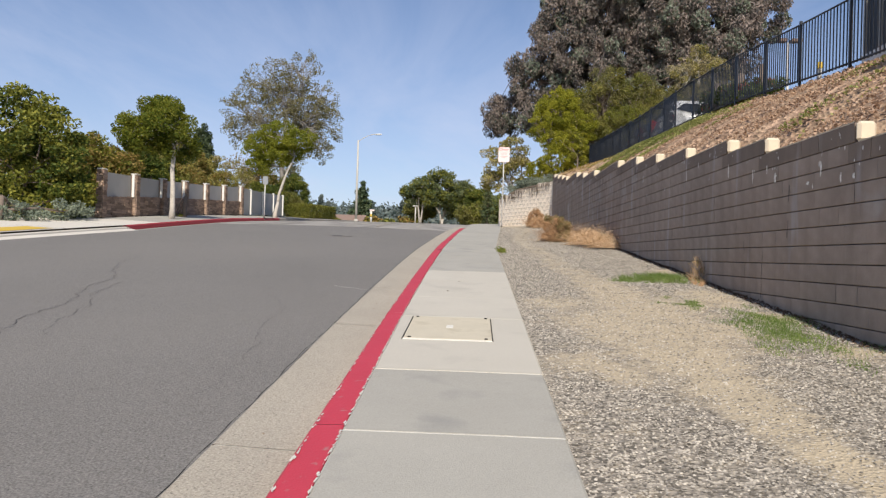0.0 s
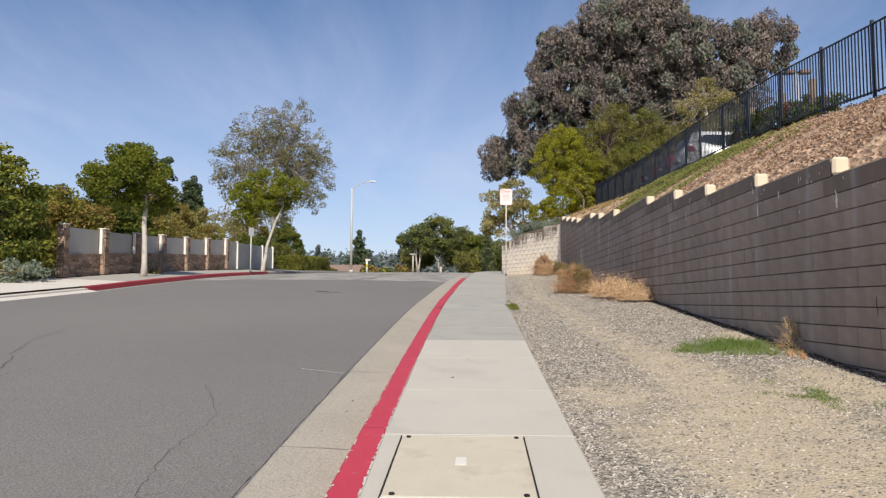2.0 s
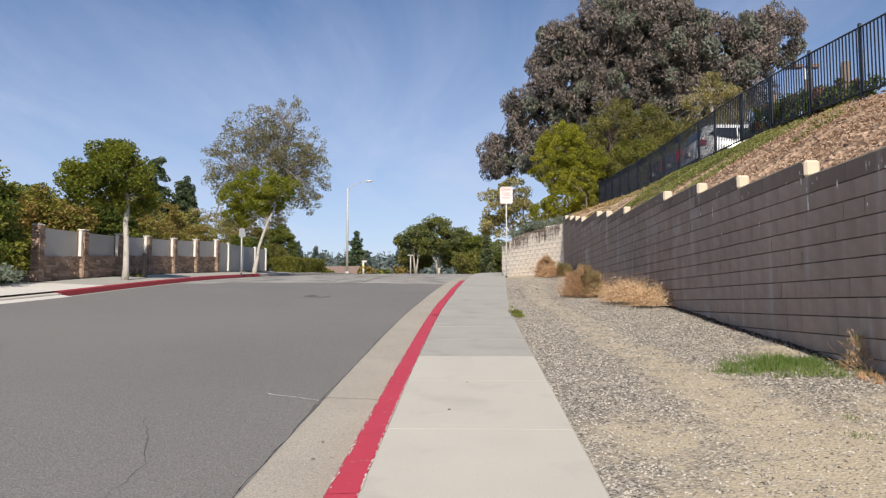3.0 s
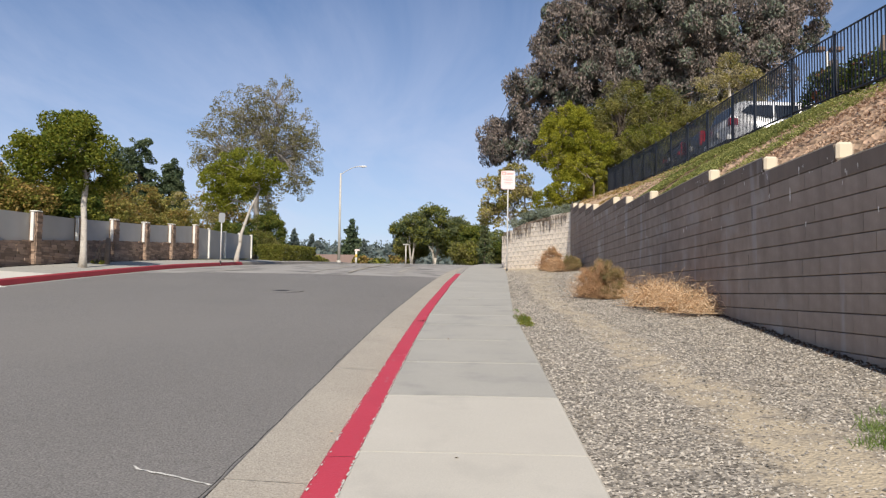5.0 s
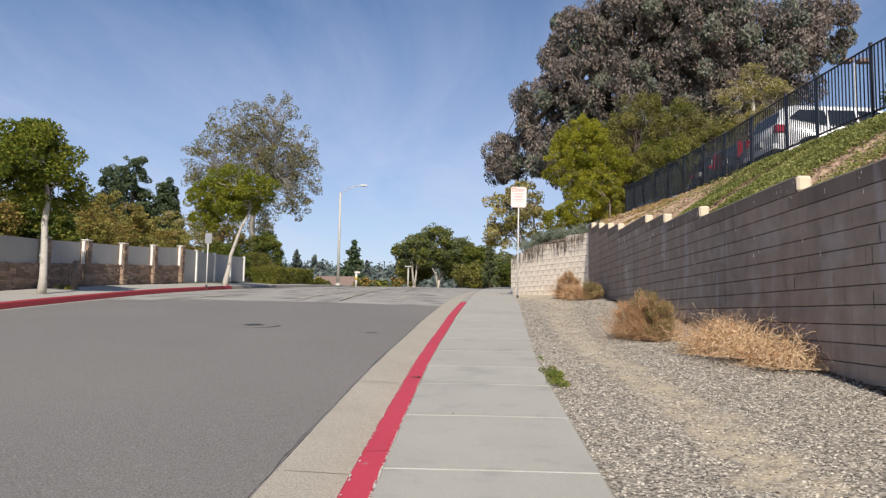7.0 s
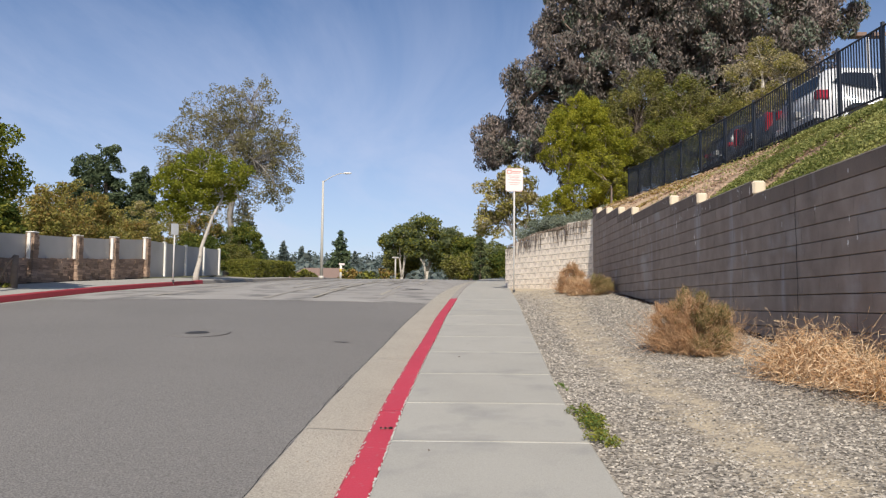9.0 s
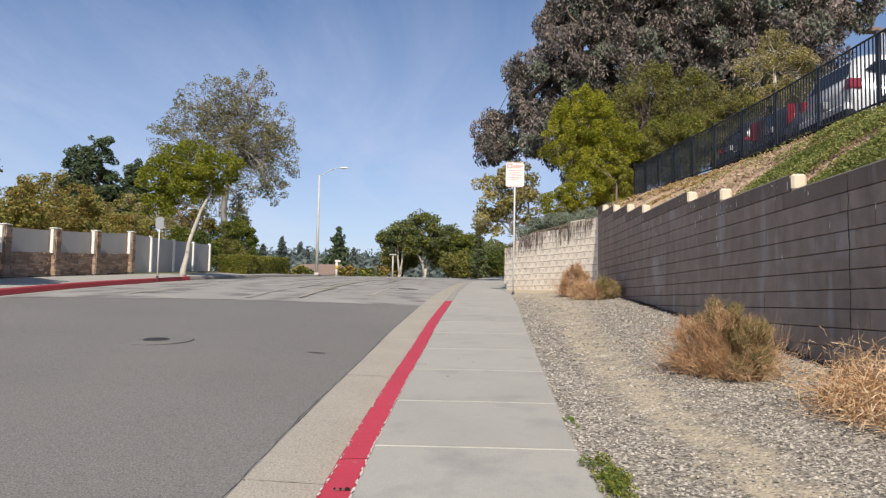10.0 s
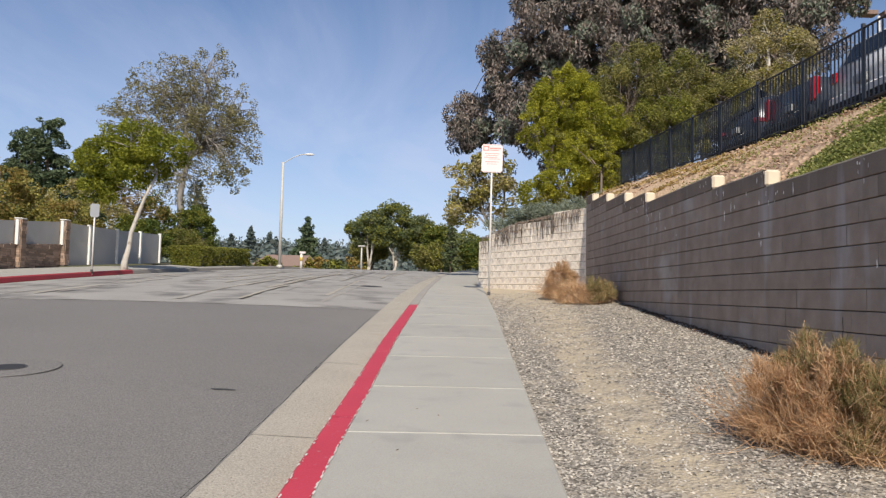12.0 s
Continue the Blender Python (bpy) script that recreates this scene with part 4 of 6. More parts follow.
FPOST = [7.3, 9.15, 11.0, 12.88, 14.85, 16.6, 18.45, 20.3, 22.05, 24.0, 25.4, 27.35, 29.2, 31.03, 32.98, 34.8, 36.6, 38.4, 40.15, 41.9]
FH = 1.26
fence = thing("fence", (FENCE_X, 7.3, fence_z(7.3)), "black steel picket fence along the top of the bank", "fence")
forg = Vector(fence.location)
post_me = box("post", (-0.025, -0.025, -0.15), (0.025, 0.025, FH + 0.04), M["fence"], 0.004)
for y in FPOST:
    part("post", post_me, fence).location = Vector((FENCE_X, y, fence_z(y))) - forg
picket_me = {}
for a, b in zip(FPOST, FPOST[1:]):
    za, zb = fence_z(a), fence_z(b)
    for h in (0.09, FH - 0.03):
        me = tubes("rail", [[((0, a, za + h), 0.021), ((0, b, zb + h), 0.021)]], M["fence"], 4)
        part("rail", me, fence).location = Vector((FENCE_X, 0, 0)) - forg
    n = 16
    for k in range(1, n):
        y = a + (b - a) * k / n
        if "p" not in picket_me:
            picket_me["p"] = box("picket", (-0.009, -0.009, 0.06), (0.009, 0.009, FH - 0.02), M["fence"])
        part("picket", picket_me["p"], fence).location = Vector((FENCE_X, y, fence_z(y))) - forg
sv, sf = [], []
for j, y in enumerate([p for p in FPOST if p > 25]):
    sv += [(FENCE_X + 0.035, y, fence_z(y) + 0.05), (FENCE_X + 0.035, y, fence_z(y) + FH - 0.04)]
    if j:
        sf.append((2 * j - 2, 2 * j, 2 * j + 1, 2 * j - 1))
me = mesh_of("windscreen", sv, sf, M["screen"])
ob = part("windscreen", me, fence, "dark mesh screen tied behind the pickets")
ob.location = -forg
# the fence turns away at its far end
for k in range(1, 4):
    x = FENCE_X + 1.8 * k
    part("post", post_me, fence).location = Vector((x, 41.9, fence_z(42))) - forg
me = mesh_of("windscreen", [(FENCE_X, 41.93, 6.85), (FENCE_X + 5.4, 41.93, 6.85), (FENCE_X + 5.4, 41.93, 8.06), (FENCE_X, 41.93, 8.06)], [(0, 1, 2, 3)], M["screen"])
part("windscreen", me, fence).location = -forg
for h in (0.09, FH - 0.03):
    part("rail", tubes("rail", [[((FENCE_X, 41.9, fence_z(42) + h), 0.021), ((FENCE_X + 5.4, 41.9, fence_z(42) + h), 0.021)]], M["fence"], 4), fence).location = -forg

# screened enclosure beside the fence
encl = thing("enclosure", (6.75, 11.0, fence_z(12) + 0.1), "dark screened utility enclosure on a white base", "enclosure")
part("base", box("base", (0, 0, -0.2), (2.2, 2.1, 0.25), M["car_white"], 0.02), encl, "white painted base")
part("panel", box("panel", (0.05, 0.05, 0.25), (2.15, 2.05, 1.5), M["fence"], 0.01), encl)
for k in range(5):
    part("frame_post", box("frame_post", (0.0, 0.0 + k * 0.5, 0.25), (0.05, 0.06 + k * 0.5, 1.6), M["steel"], 0.004), encl)

# ---- signs and lamp ----
LAMP_AT = (21.0, 50.2, 7.25)
def text_mesh(s, size, mat, name="lettering"):
    cu = bpy.data.curves.new(name, "FONT")
    cu.body, cu.size, cu.align_x = s, size, "CENTER"
    cu.extrude = 0.0006
    ob = new("tmp", cu)
    me = bpy.data.meshes.new_from_object(ob)
    bpy.data.objects.remove(ob)
    me.materials.clear()
    me.materials.append(mat)
    me.transform(Matrix.Rotation(math.radians(90), 4, "X"))
    me.name = name
    return me


def street_sign(at, pole_h, w, h, face_mat, label, rot=0.0, marks=True, r=0.024, lean=0.0):
    ob = thing("street_sign", at, label, "sign")
    ob.rotation_euler = (0, lean, rot)
    part("pole", tubes("pole", [[((0, 0, -0.1), r), ((0, 0, pole_h + h - 0.06), r)]], M["post_white"], 10), ob)
    part("foot_collar", tubes("foot_collar", [[((0, 0, -0.05), r * 1.7), ((0, 0, 0.10), r * 1.7)]], M["crack"], 10), ob)
    bm = bmesh.new()
    bmesh.ops.create_cube(bm, size=1.0, matrix=Matrix.Translation((0, -r - 0.004, pole_h + h / 2)) @ Matrix.Diagonal((w, 0.004, h, 1)))
    corners = [e for e in bm.edges if abs(e.verts[0].co.x - e.verts[1].co.x) < 1e-6 and abs(e.verts[0].co.z - e.verts[1].co.z) < 1e-6]
    bmesh.ops.bevel(bm, geom=corners, offset=0.035, segments=4, affect="EDGES")
    plate = part("plate", bm_mesh("plate", bm, face_mat), ob)
    yf = -r - 0.0075
    for z in (pole_h + 0.05, pole_h + h - 0.05):
        bm = bmesh.new()
        bmesh.ops.create_uvsphere(bm, u_segments=8, v_segments=5, radius=0.009, matrix=Matrix.Translation((0, yf, z)))
        part("bolt", bm_mesh("bolt", bm, M["steel"]), plate)
    if marks:
        me = box("mark", (-w / 2 + 0.035, yf, pole_h + h - 0.17), (-w / 2 + 0.19, yf + 0.002, pole_h + h - 0.04), M["sign_red"])
        part("mark", me, plate, "faded red square mark")
        part("mark", box("mark", (-w / 2 + 0.065, yf - 0.002, pole_h + h - 0.145), (-w / 2 + 0.155, yf, pole_h + h - 0.075), M["sign"]), plate)
        lines = [(-0.06, 0.22, 0.085, 0.035), (-0.06, 0.17, 0.14, 0.02), (-0.19, 0.19, 0.23, 0.014), (-0.15, 0.15, 0.28, 0.014), (-0.2, 0.13, 0.33, 0.014), (-0.1, 0.2, 0.37, 0.012), (-0.17, 0.17, 0.44, 0.018), (-0.13, 0.12, 0.50, 0.012)]
        for a, b, z, t in lines:
            part("writing_bar", box("writing_bar", (a, yf, pole_h + h - z - t), (b, yf + 0.002, pole_h + h - z), M["sign_red"]), plate, "faded unreadable red line of print")
        for a, b, c, d in ((-w / 2 + 0.012, w / 2 - 0.012, 0.012, 0.018), (-w / 2 + 0.012, w / 2 - 0.012, h - 0.018, h - 0.012)):
            part("border", box("border", (a, yf, pole_h + c), (b, yf + 0.002, pole_h + d), M["sign_red"]), plate)
    return ob


street_sign((1.24, 34.6, street(34.6) - 0.02), 3.13, 0.535, 0.72, M["sign"], "faded white notice sign on a tall thin pole", rot=0.02, lean=0.004)
street_sign((-12.88, 43.4, left_z(-12.88, 43.4)), 2.05, 0.31, 0.5, M["sign_back"], "grey street sign on a steel pole at the red kerb", marks=False, rot=0.5, r=0.03)


def street_lamp(at, h, arm, label):
    ob = thing("street_lamp", at, label, "street lamp")
    part("base", tubes("base", [[((0, 0, -0.1), 0.22), ((0, 0, 0.12), 0.22), ((0, 0, 0.16), 0.15)]], M["lamp_metal"], 12), ob)
    part("pole", tubes("pole", [[((0, 0, 0.1), 0.13), ((0, 0, h * 0.5), 0.105), ((0, 0, h), 0.08)]], M["lamp_metal"], 12), ob)
    run = [((arm * f, 0, h - 0.1 + 0.75 * math.sin(f * math.pi / 2)), 0.035) for f in np.linspace(0, 1, 9)]
    part("arm", tubes("arm", [run], M["lamp_metal"], 8), ob)
    bm = bmesh.new()
    bmesh.ops.create_uvsphere(bm, u_segments=16, v_segments=8, radius=1.0, matrix=Matrix.Translation((arm + 0.25, 0, h + 0.64)) @ Matrix.Diagonal((0.38, 0.15, 0.085, 1)))
    part("head", bm_mesh("head", bm, M["white_trim"], smooth=True), ob, "pale cobra-head lantern")
    return ob


street_lamp((-11.95, 71.5, street(71.5) - 0.02), 8.05, 1.75, "tall pale street lamp with a cobra head")
lot_lamp = thing("car_park_lamp", LAMP_AT, "white pole with a twin brown box lantern in the car park", "street lamp")
part("pole", tubes("pole", [[((0, 0, 0), 0.07), ((0, 0, 9.4), 0.07)]], M["post_white"], 10), lot_lamp)
for s in (-1, 1):
    part("lantern", box("lantern", (s * 0.5 - 0.35, -0.25, 9.4), (s * 0.5 + 0.35, 0.25, 9.62), M["roof"], 0.02), lot_lamp)

# ---- left boundary wall ----
PILASTERS = [28.35, 31.2, 34.0, 36.65, 39.55, 42.45, 45.55]
GREY_POSTS = [47.9, 50.6, 53.3, 55.9]


def lw_base(y):
    return lerp(y, [(20, street(20) + 0.15), (28.3, 2.54), (31, 2.76), (36, 3.10), (42.6, 3.48), (45.6, 3.67), (50, 3.92), (56, 4.2), (70, 4.7)])


def lw_top(y):
    return lerp(y, [(28.3, 4.46), (31, 4.55), (34, 4.66), (36.6, 4.82), (39.5, 4.98), (42.4, 5.18), (45.5, 5.44), (50, 5.52), (56, 5.76)])


def ledger(name, y0, y1, z0f, z1f, x, seed, depth=0.05, front=True):
    """Courses of thin ledger stones on a strip of wall, face to +x."""
    r = random.Random(seed)
    v, f = [], []
    zlow = min(z0f(y0), z0f(y1)) - 0.05
    z = zlow
    while z < max(z1f(y0), z1f(y1)):
        h = r.uniform(0.06, 0.11)
        y = y0
        while y < y1 - 0.02:
            l = min(r.uniform(0.18, 0.5), y1 - y)
            ym = y + l / 2
            zt = min(z + h - 0.008, z1f(ym))
            if z > z0f(ym) - 0.12 and zt - z > 0.02:
                d = depth * r.uniform(0.3, 1.0)
                i = len(v)
                v += [(x + dx, yy, zz) for zz in (z, zt) for yy in (y + 0.005, y + l - 0.005) for dx in (0, d)]
                f += [tuple(i + q for q in t) for t in ((1, 3, 7, 5), (0, 1, 5, 4), (2, 6, 7, 3), (4, 5, 7, 6), (0, 2, 3, 1))]
            y += l
        z += h
    return mesh_of(name, v, f, M["ledger"])


for i, y in enumerate(PILASTERS):
    zb, zt = lw_base(y), lw_top(y)
    ob = thing("pilaster", (LEFT_WALL_X, y, zb), "brown ledger-stone pilaster with a pale cap, in the boundary wall", "pilaster", "pilasters of the boundary wall")
    part("core", box("core", (-0.24, -0.16, -0.1), (0.02, 0.16, zt - zb - 0.06), M["mortar"]), ob)
    st = ledger("stonework", -0.16, 0.16, lambda q: 0.0, lambda q, t=zt - zb - 0.06: t, 0.02, 40 + i, 0.04)
    part("stonework", st, ob, kind="stuff")
    st = ledger("stonework", 0.0, 0.26, lambda q: 0.0, lambda q, t=zt - zb - 0.06: t, 0.16, 80 + i, 0.04)
    st.transform(Matrix.Translation((-0.24, 0, 0)) @ Matrix.Rotation(-math.pi / 2, 4, "Z"))
    part("stonework", st, ob, kind="stuff")
    part("cap", box("cap", (-0.25, -0.17, zt - zb - 0.04), (0.04, 0.17, zt - zb), M["white_trim"], 0.012), ob)
for i, (a, b) in enumerate(zip(PILASTERS, PILASTERS[1:])):
    a1, b1 = a + 0.16, b - 0.19
    org = Vector((LEFT_WALL_X, a1, lw_base(a1)))
    ob = thing("wall_bay", org, "bay of boundary wall: brown ledger stone under a grey screen panel", "boundary wall", "bays of the boundary wall")
    L = b1 - a1
    lowf = lambda q, org=org: lw_base(org.y + q) - org.z
    midf = lambda q, org=org: lw_base(org.y + q) + 0.78 - org.z
    topf = lambda q, org=org: lw_top(org.y + q) - 0.10 - org.z
    part("stonework", ledger("stonework", 0.0, L, lowf, midf, -0.14, 60 + i), ob, kind="stuff")
    zl, zr = midf(0), midf(L)
    part("wall_core", mesh_of("wall_core", [(x, y, z) for x in (-0.3, -0.138) for y, z in ((0, lowf(0) - 0.2), (L, lowf(L) - 0.2), (L, zr - 0.01), (0, zl - 0.01))],
                              [(0, 1, 2, 3), (7, 6, 5, 4), (3, 2, 6, 7), (0, 4, 5, 1)], M["mortar"]), ob)
    part("panel", mesh_of("panel", [(x, y, z) for x in (-0.24, -0.2) for y, z in ((0, zl - 0.02), (L, zr - 0.02), (L, topf(L)), (0, topf(0)))],
                          [(0, 1, 2, 3), (7, 6, 5, 4), (3, 2, 6, 7), (0, 4, 5, 1)], M["panel"]), ob, "plain grey screen panel")
    part("end_post", box("end_post", (-0.14, L - 0.07, zr - 0.03), (-0.03, L, topf(L) + 0.05), M["white_trim"], 0.01), ob, "white square post")
for a, b in zip([PILASTERS[-1]] + GREY_POSTS, GREY_POSTS):
    a1 = a + (0.2 if a == PILASTERS[-1] else 0.0)
    org = Vector((LEFT_WALL_X, a1, lw_base(a1)))
    L = b - a1
    ob = thing("panel_bay", org, "full-height grey fence panel with a white post", "fence panel", "grey fence panels")
    t = lambda q, org=org: lw_top(org.y + q) - 0.1 - org.z
    g = lambda q, org=org: lw_base(org.y + q) - org.z
    part("panel", mesh_of("panel", [(x, y, z) for x in (-0.24, -0.2) for y, z in ((0, g(0) - 0.1), (L, g(L) - 0.1), (L, t(L)), (0, t(0)))],
                          [(0, 1, 2, 3), (7, 6, 5, 4), (3, 2, 6, 7), (0, 4, 5, 1)], M["panel"]), ob)
    part("post", box("post", (-0.28, L - 0.14, g(L) - 0.1), (-0.12, L, t(L) + 0.06), M["white_trim"], 0.01), ob, "white square post")

# ---- plants ----
def leaves(name, centres, radii, n, size, mat, rng, flat=0.8, long=1.8, droop=0.0):
    """n leaves, gathered round the centres; each is one small four-cornered blade."""
    c = np.asarray(centres)
    rr = np.asarray(radii)
    w = rr ** 2
    idx = rng.choice(len(c), n, p=w / w.sum())
    d = rng.normal(size=(n, 3))
    d /= np.linalg.norm(d, axis=1)[:, None]
    d *= (rng.uniform(0.25, 1.0, n) ** 0.45)[:, None]
    d[:, 2] *= flat
    pos = c[idx] + d * rr[idx][:, None]
    a = rng.normal(size=(n, 3))
    a[:, 2] = a[:, 2] * 0.7 - droop
    a /= np.linalg.norm(a, axis=1)[:, None]
    b = np.cross(a, rng.normal(size=(n, 3)))
    b /= np.linalg.norm(b, axis=1)[:, None]
    s = (size * rng.uniform(0.6, 1.3, n))[:, None]
    v = np.stack([pos - a * s * long / 2, pos + b * s / 2, pos + a * s * long / 2, pos - b * s / 2], axis=1)
    return quads(name, v, mat)


def clumps(blobs, count, size, rng, shell=0.55):
    """Clump centres and sizes spread through a set of ellipsoids (centre, radii), most near the outside."""
    vol = np.array([(b[3] * b[4] * b[5]) ** (2 / 3) for b in blobs])
    idx = rng.choice(len(blobs), count, p=vol / vol.sum())
    d = rng.normal(size=(count, 3))
    d /= np.linalg.norm(d, axis=1)[:, None]
    d *= (rng.uniform(shell ** 3, 1.0, count) ** (1 / 3))[:, None]
    bl = np.array([b[:6] for b in blobs])[idx]
    pos = bl[:, :3] + d * bl[:, 3:6]
    return pos, size * rng.uniform(0.55, 1.25, count), idx


def limb(a, b, r0, r1, rng, bend=0.12, n=5):
    a, b = np.array(a, float), np.array(b, float)
    L = np.linalg.norm(b - a)
    off = rng.normal(size=3) * bend * L
    out = []
    for k in range(n + 1):
        f = k / n
        p = a + (b - a) * f + off * math.sin(math.pi * f) + np.array([0, 0, 0.08 * L * math.sin(math.pi * f)])
        out.append((tuple(p), r0 + (r1 - r0) * f))
    return out


def tree(at, label, trunk, blobs, mat, bark, n_leaves, leaf, n_clumps, clump, seed, category="tree", group="", twigs=40, twig_r=0.02, second=None, long=1.8, droop=0.0, shell=0.55, name="tree", kind="", flat=0.8):
    """trunk: [(x, y, z, r), ...] from the foot up; blobs: ellipsoids (x, y, z, rx, ry, rz), all from the foot of the tree."""
    rng = np.random.RandomState(seed)
    ob = thing(name, at, label, category, group, kind)
    pos, rad, idx = clumps(blobs, n_clumps, clump, rng, shell)
    if trunk:
        part("trunk", tubes("trunk", [[((x, y, z), r) for x, y, z, r in trunk]], M[bark], 10), ob)
        top = trunk[-1]
        heads = []
        runs = []
        for b in blobs:
            k = rng.randint(max(1, len(trunk) - 2), len(trunk))
            s = trunk[k]
            r0 = s[3] * 0.65
            runs.append(limb(s[:3], b[:3], r0, r0 * 0.4, rng))
            heads.append(runs[-1])
        part("upper_limb", tubes("upper_limb", runs, M[bark], 7), ob)
        tw = []
        for i in rng.choice(n_clumps, min(twigs, n_clumps), replace=False):
            run = heads[idx[i]]
            s = run[rng.randint(2, len(run))]
            tw.append(limb(s[0], pos[i], max(twig_r, s[1] * 0.5), twig_r * 0.3, rng, 0.1, 4))
        if tw:
            part("branch_network", tubes("branch_network", tw, M[bark], 5), ob)
    if second:
        k = int(n_leaves * second[1])
        sel = rng.choice(n_clumps, max(3, int(n_clumps * second[1])), replace=False)
        part("crown", leaves("crown", pos[sel], rad[sel], k, leaf, M[second[0]], rng, flat, long, droop), ob)
        n_leaves -= k
    part("crown", leaves("crown", pos, rad, n_leaves, leaf, M[mat], rng, flat, long, droop), ob)
    return ob


def bl(at, *world):
    """Ellipsoids given in the world, moved to the foot of their tree."""
    return [(x - at[0], y - at[1], z - at[2], rx, ry, rz) for x, y, z, rx, ry, rz in world]


# the two young street trees with painted trunks
a = (-13.42, 31.3, left_z(-13.42, 31.3))
tree(a, "young street tree with a pale trunk and rounded green crown", [(0, 0, -0.1, 0.15), (0.02, 0, 0.5, 0.115), (0.0, 0, 1.5, 0.10), (-0.05, 0, 2.2, 0.095), (0.02, 0, 2.9, 0.085), (-0.12, 0, 3.5, 0.07), (-0.3, 0, 4.2, 0.05)],
     bl(a, (-14.7, 31.3, 6.4, 1.1, 1.3, 1.0), (-13.7, 31.0, 6.8, 1.1, 1.3, 1.0), (-13.3, 31.5, 6.0, 0.8, 1.1, 0.75), (-14.2, 31.6, 7.4, 0.9, 0.9, 0.65), (-15.2, 31.4, 6.7, 0.6, 0.9, 0.5)),
     "leaf_street", "bark_white", 30000, 0.062, 190, 0.36, 21, group="young street trees", twigs=50, twig_r=0.02)
a = (-13.22, 47.0, left_z(-13.22, 47.0))
tree(a, "young street tree with a leaning forked white trunk", [(0, 0, -0.1, 0.19), (0.0, 0, 0.3, 0.13), (0.16, 0, 1.0, 0.10), (0.22, 0, 1.6, 0.085), (0.45, 0, 2.3, 0.08), (0.72, 0, 3.1, 0.06), (1.2, 0, 4.1, 0.04)],
     bl(a, (-14.3, 47, 7.0, 0.9, 1.1, 0.7), (-14.3, 47, 8.2, 1.1, 1.4, 1.0), (-13.2, 47, 8.9, 1.3, 1.5, 1.2), (-11.9, 47, 8.6, 1.1, 1.3, 1.0), (-13.6, 47, 7.6, 1.3, 1.3, 0.8), (-12.4, 47, 7.8, 0.9, 1.0, 0.7)),
     "leaf_bright", "bark_white", 24000, 0.068, 170, 0.36, 22, group="young street trees", twigs=40, twig_r=0.025)
# the tall thin-crowned tree
a = (-19.3, 70.0, 4.6)
tree(a, "tall old tree with a thin brownish autumn crown", [(0, 0, -0.3, 0.38), (0.1, 0, 1.5, 0.30), (0.3, 0, 3.2, 0.27), (0.1, 0, 5.0, 0.24), (0.5, 0, 7.5, 0.18), (0.3, 0, 10.0, 0.12)],
     bl(a, (-22.7, 70, 14.4, 2.8, 3.0, 3.4), (-18.5, 70, 15.5, 3.4, 3.2, 3.6), (-16.0, 70, 13.8, 2.7, 3.0, 3.2), (-20.9, 70, 17.4, 2.7, 2.5, 2.8), (-17.8, 70, 18.9, 2.5, 2.4, 2.3), (-15.3, 70, 11.4, 1.1, 2.0, 1.4), (-15.2, 70, 16.2, 1.6, 2.0, 2.0), (-19.0, 70, 10.8, 2.6, 2.6, 1.9)),
     "leaf_syc", "bark_grey", 34000, 0.088, 760, 0.46, 23, twigs=560, twig_r=0.036, shell=0.35)
# bushes and trees behind the left wall
def mass(at, label, blobs, mat, n, leaf, nc, clump, seed, name="bush", category="bush", second=None, group="", kind="", bark="bark", **kw):
    g = at[2]
    trunk = [(0, 0, -0.3, 0.12), (0, 0, 0.5, 0.1), (0.03, 0, 1.0, 0.08)] if name == "bush" else [(0, 0, -0.5, 0.25), (0, 0, 1.2, 0.2), (0.1, 0, 2.4, 0.16)]
    return tree(at, label, trunk, bl(at, *blobs), mat, bark, n, leaf, nc, clump, seed, category, group, kw.pop("twigs", 12), kw.pop("twig_r", 0.02), second, name=name, kind=kind, **kw)


g = lambda x, y: lie(x, y)
mass((-17.2, 26.5, g(-17, 26)), "large dense green bush spilling over the end of the wall",
     [(-17.6, 26.5, 4.9, 1.5, 1.5, 2.7), (-16.2, 26.6, 4.4, 1.3, 1.4, 2.5), (-15.5, 26.6, 3.4, 0.9, 1.2, 1.3), (-18.8, 26.6, 4.9, 1.4, 1.5, 2.2), (-16.9, 27.0, 6.0, 0.8, 0.8, 1.0)],
     "leaf_bush", 26000, 0.085, 260, 0.38, 31, second=("leaf_dark", 0.35), shell=0.7)
mass((-20.5, 25.5, g(-20, 25)), "tall green bush beside the corner",
     [(-20.6, 25.5, 4.8, 1.6, 1.6, 2.8), (-22.4, 25.5, 4.4, 1.8, 1.6, 2.4)], "leaf_bush", 12000, 0.11, 120, 0.5, 32, second=("leaf_dark", 0.4), shell=0.7)
mass((-16.0, 23.6, g(-16, 23)), "low grey-green planting at the foot of the bush",
     [(-16.0, 24.0, 2.45, 1.3, 0.8, 0.35), (-17.6, 23.6, 2.4, 1.4, 0.8, 0.4), (-14.9, 25.6, 2.55, 0.7, 0.9, 0.3)], "leaf_juniper", 6000, 0.06, 90, 0.22, 33)
mass((-13.95, 34.0, left_z(-13.9, 34)), "small tuft of weeds on the sidewalk edge", [(-14.3, 34.0, street(34) + 0.14, 0.3, 0.3, 0.08)], "leaf_bush", 300, 0.04, 8, 0.1, 34)
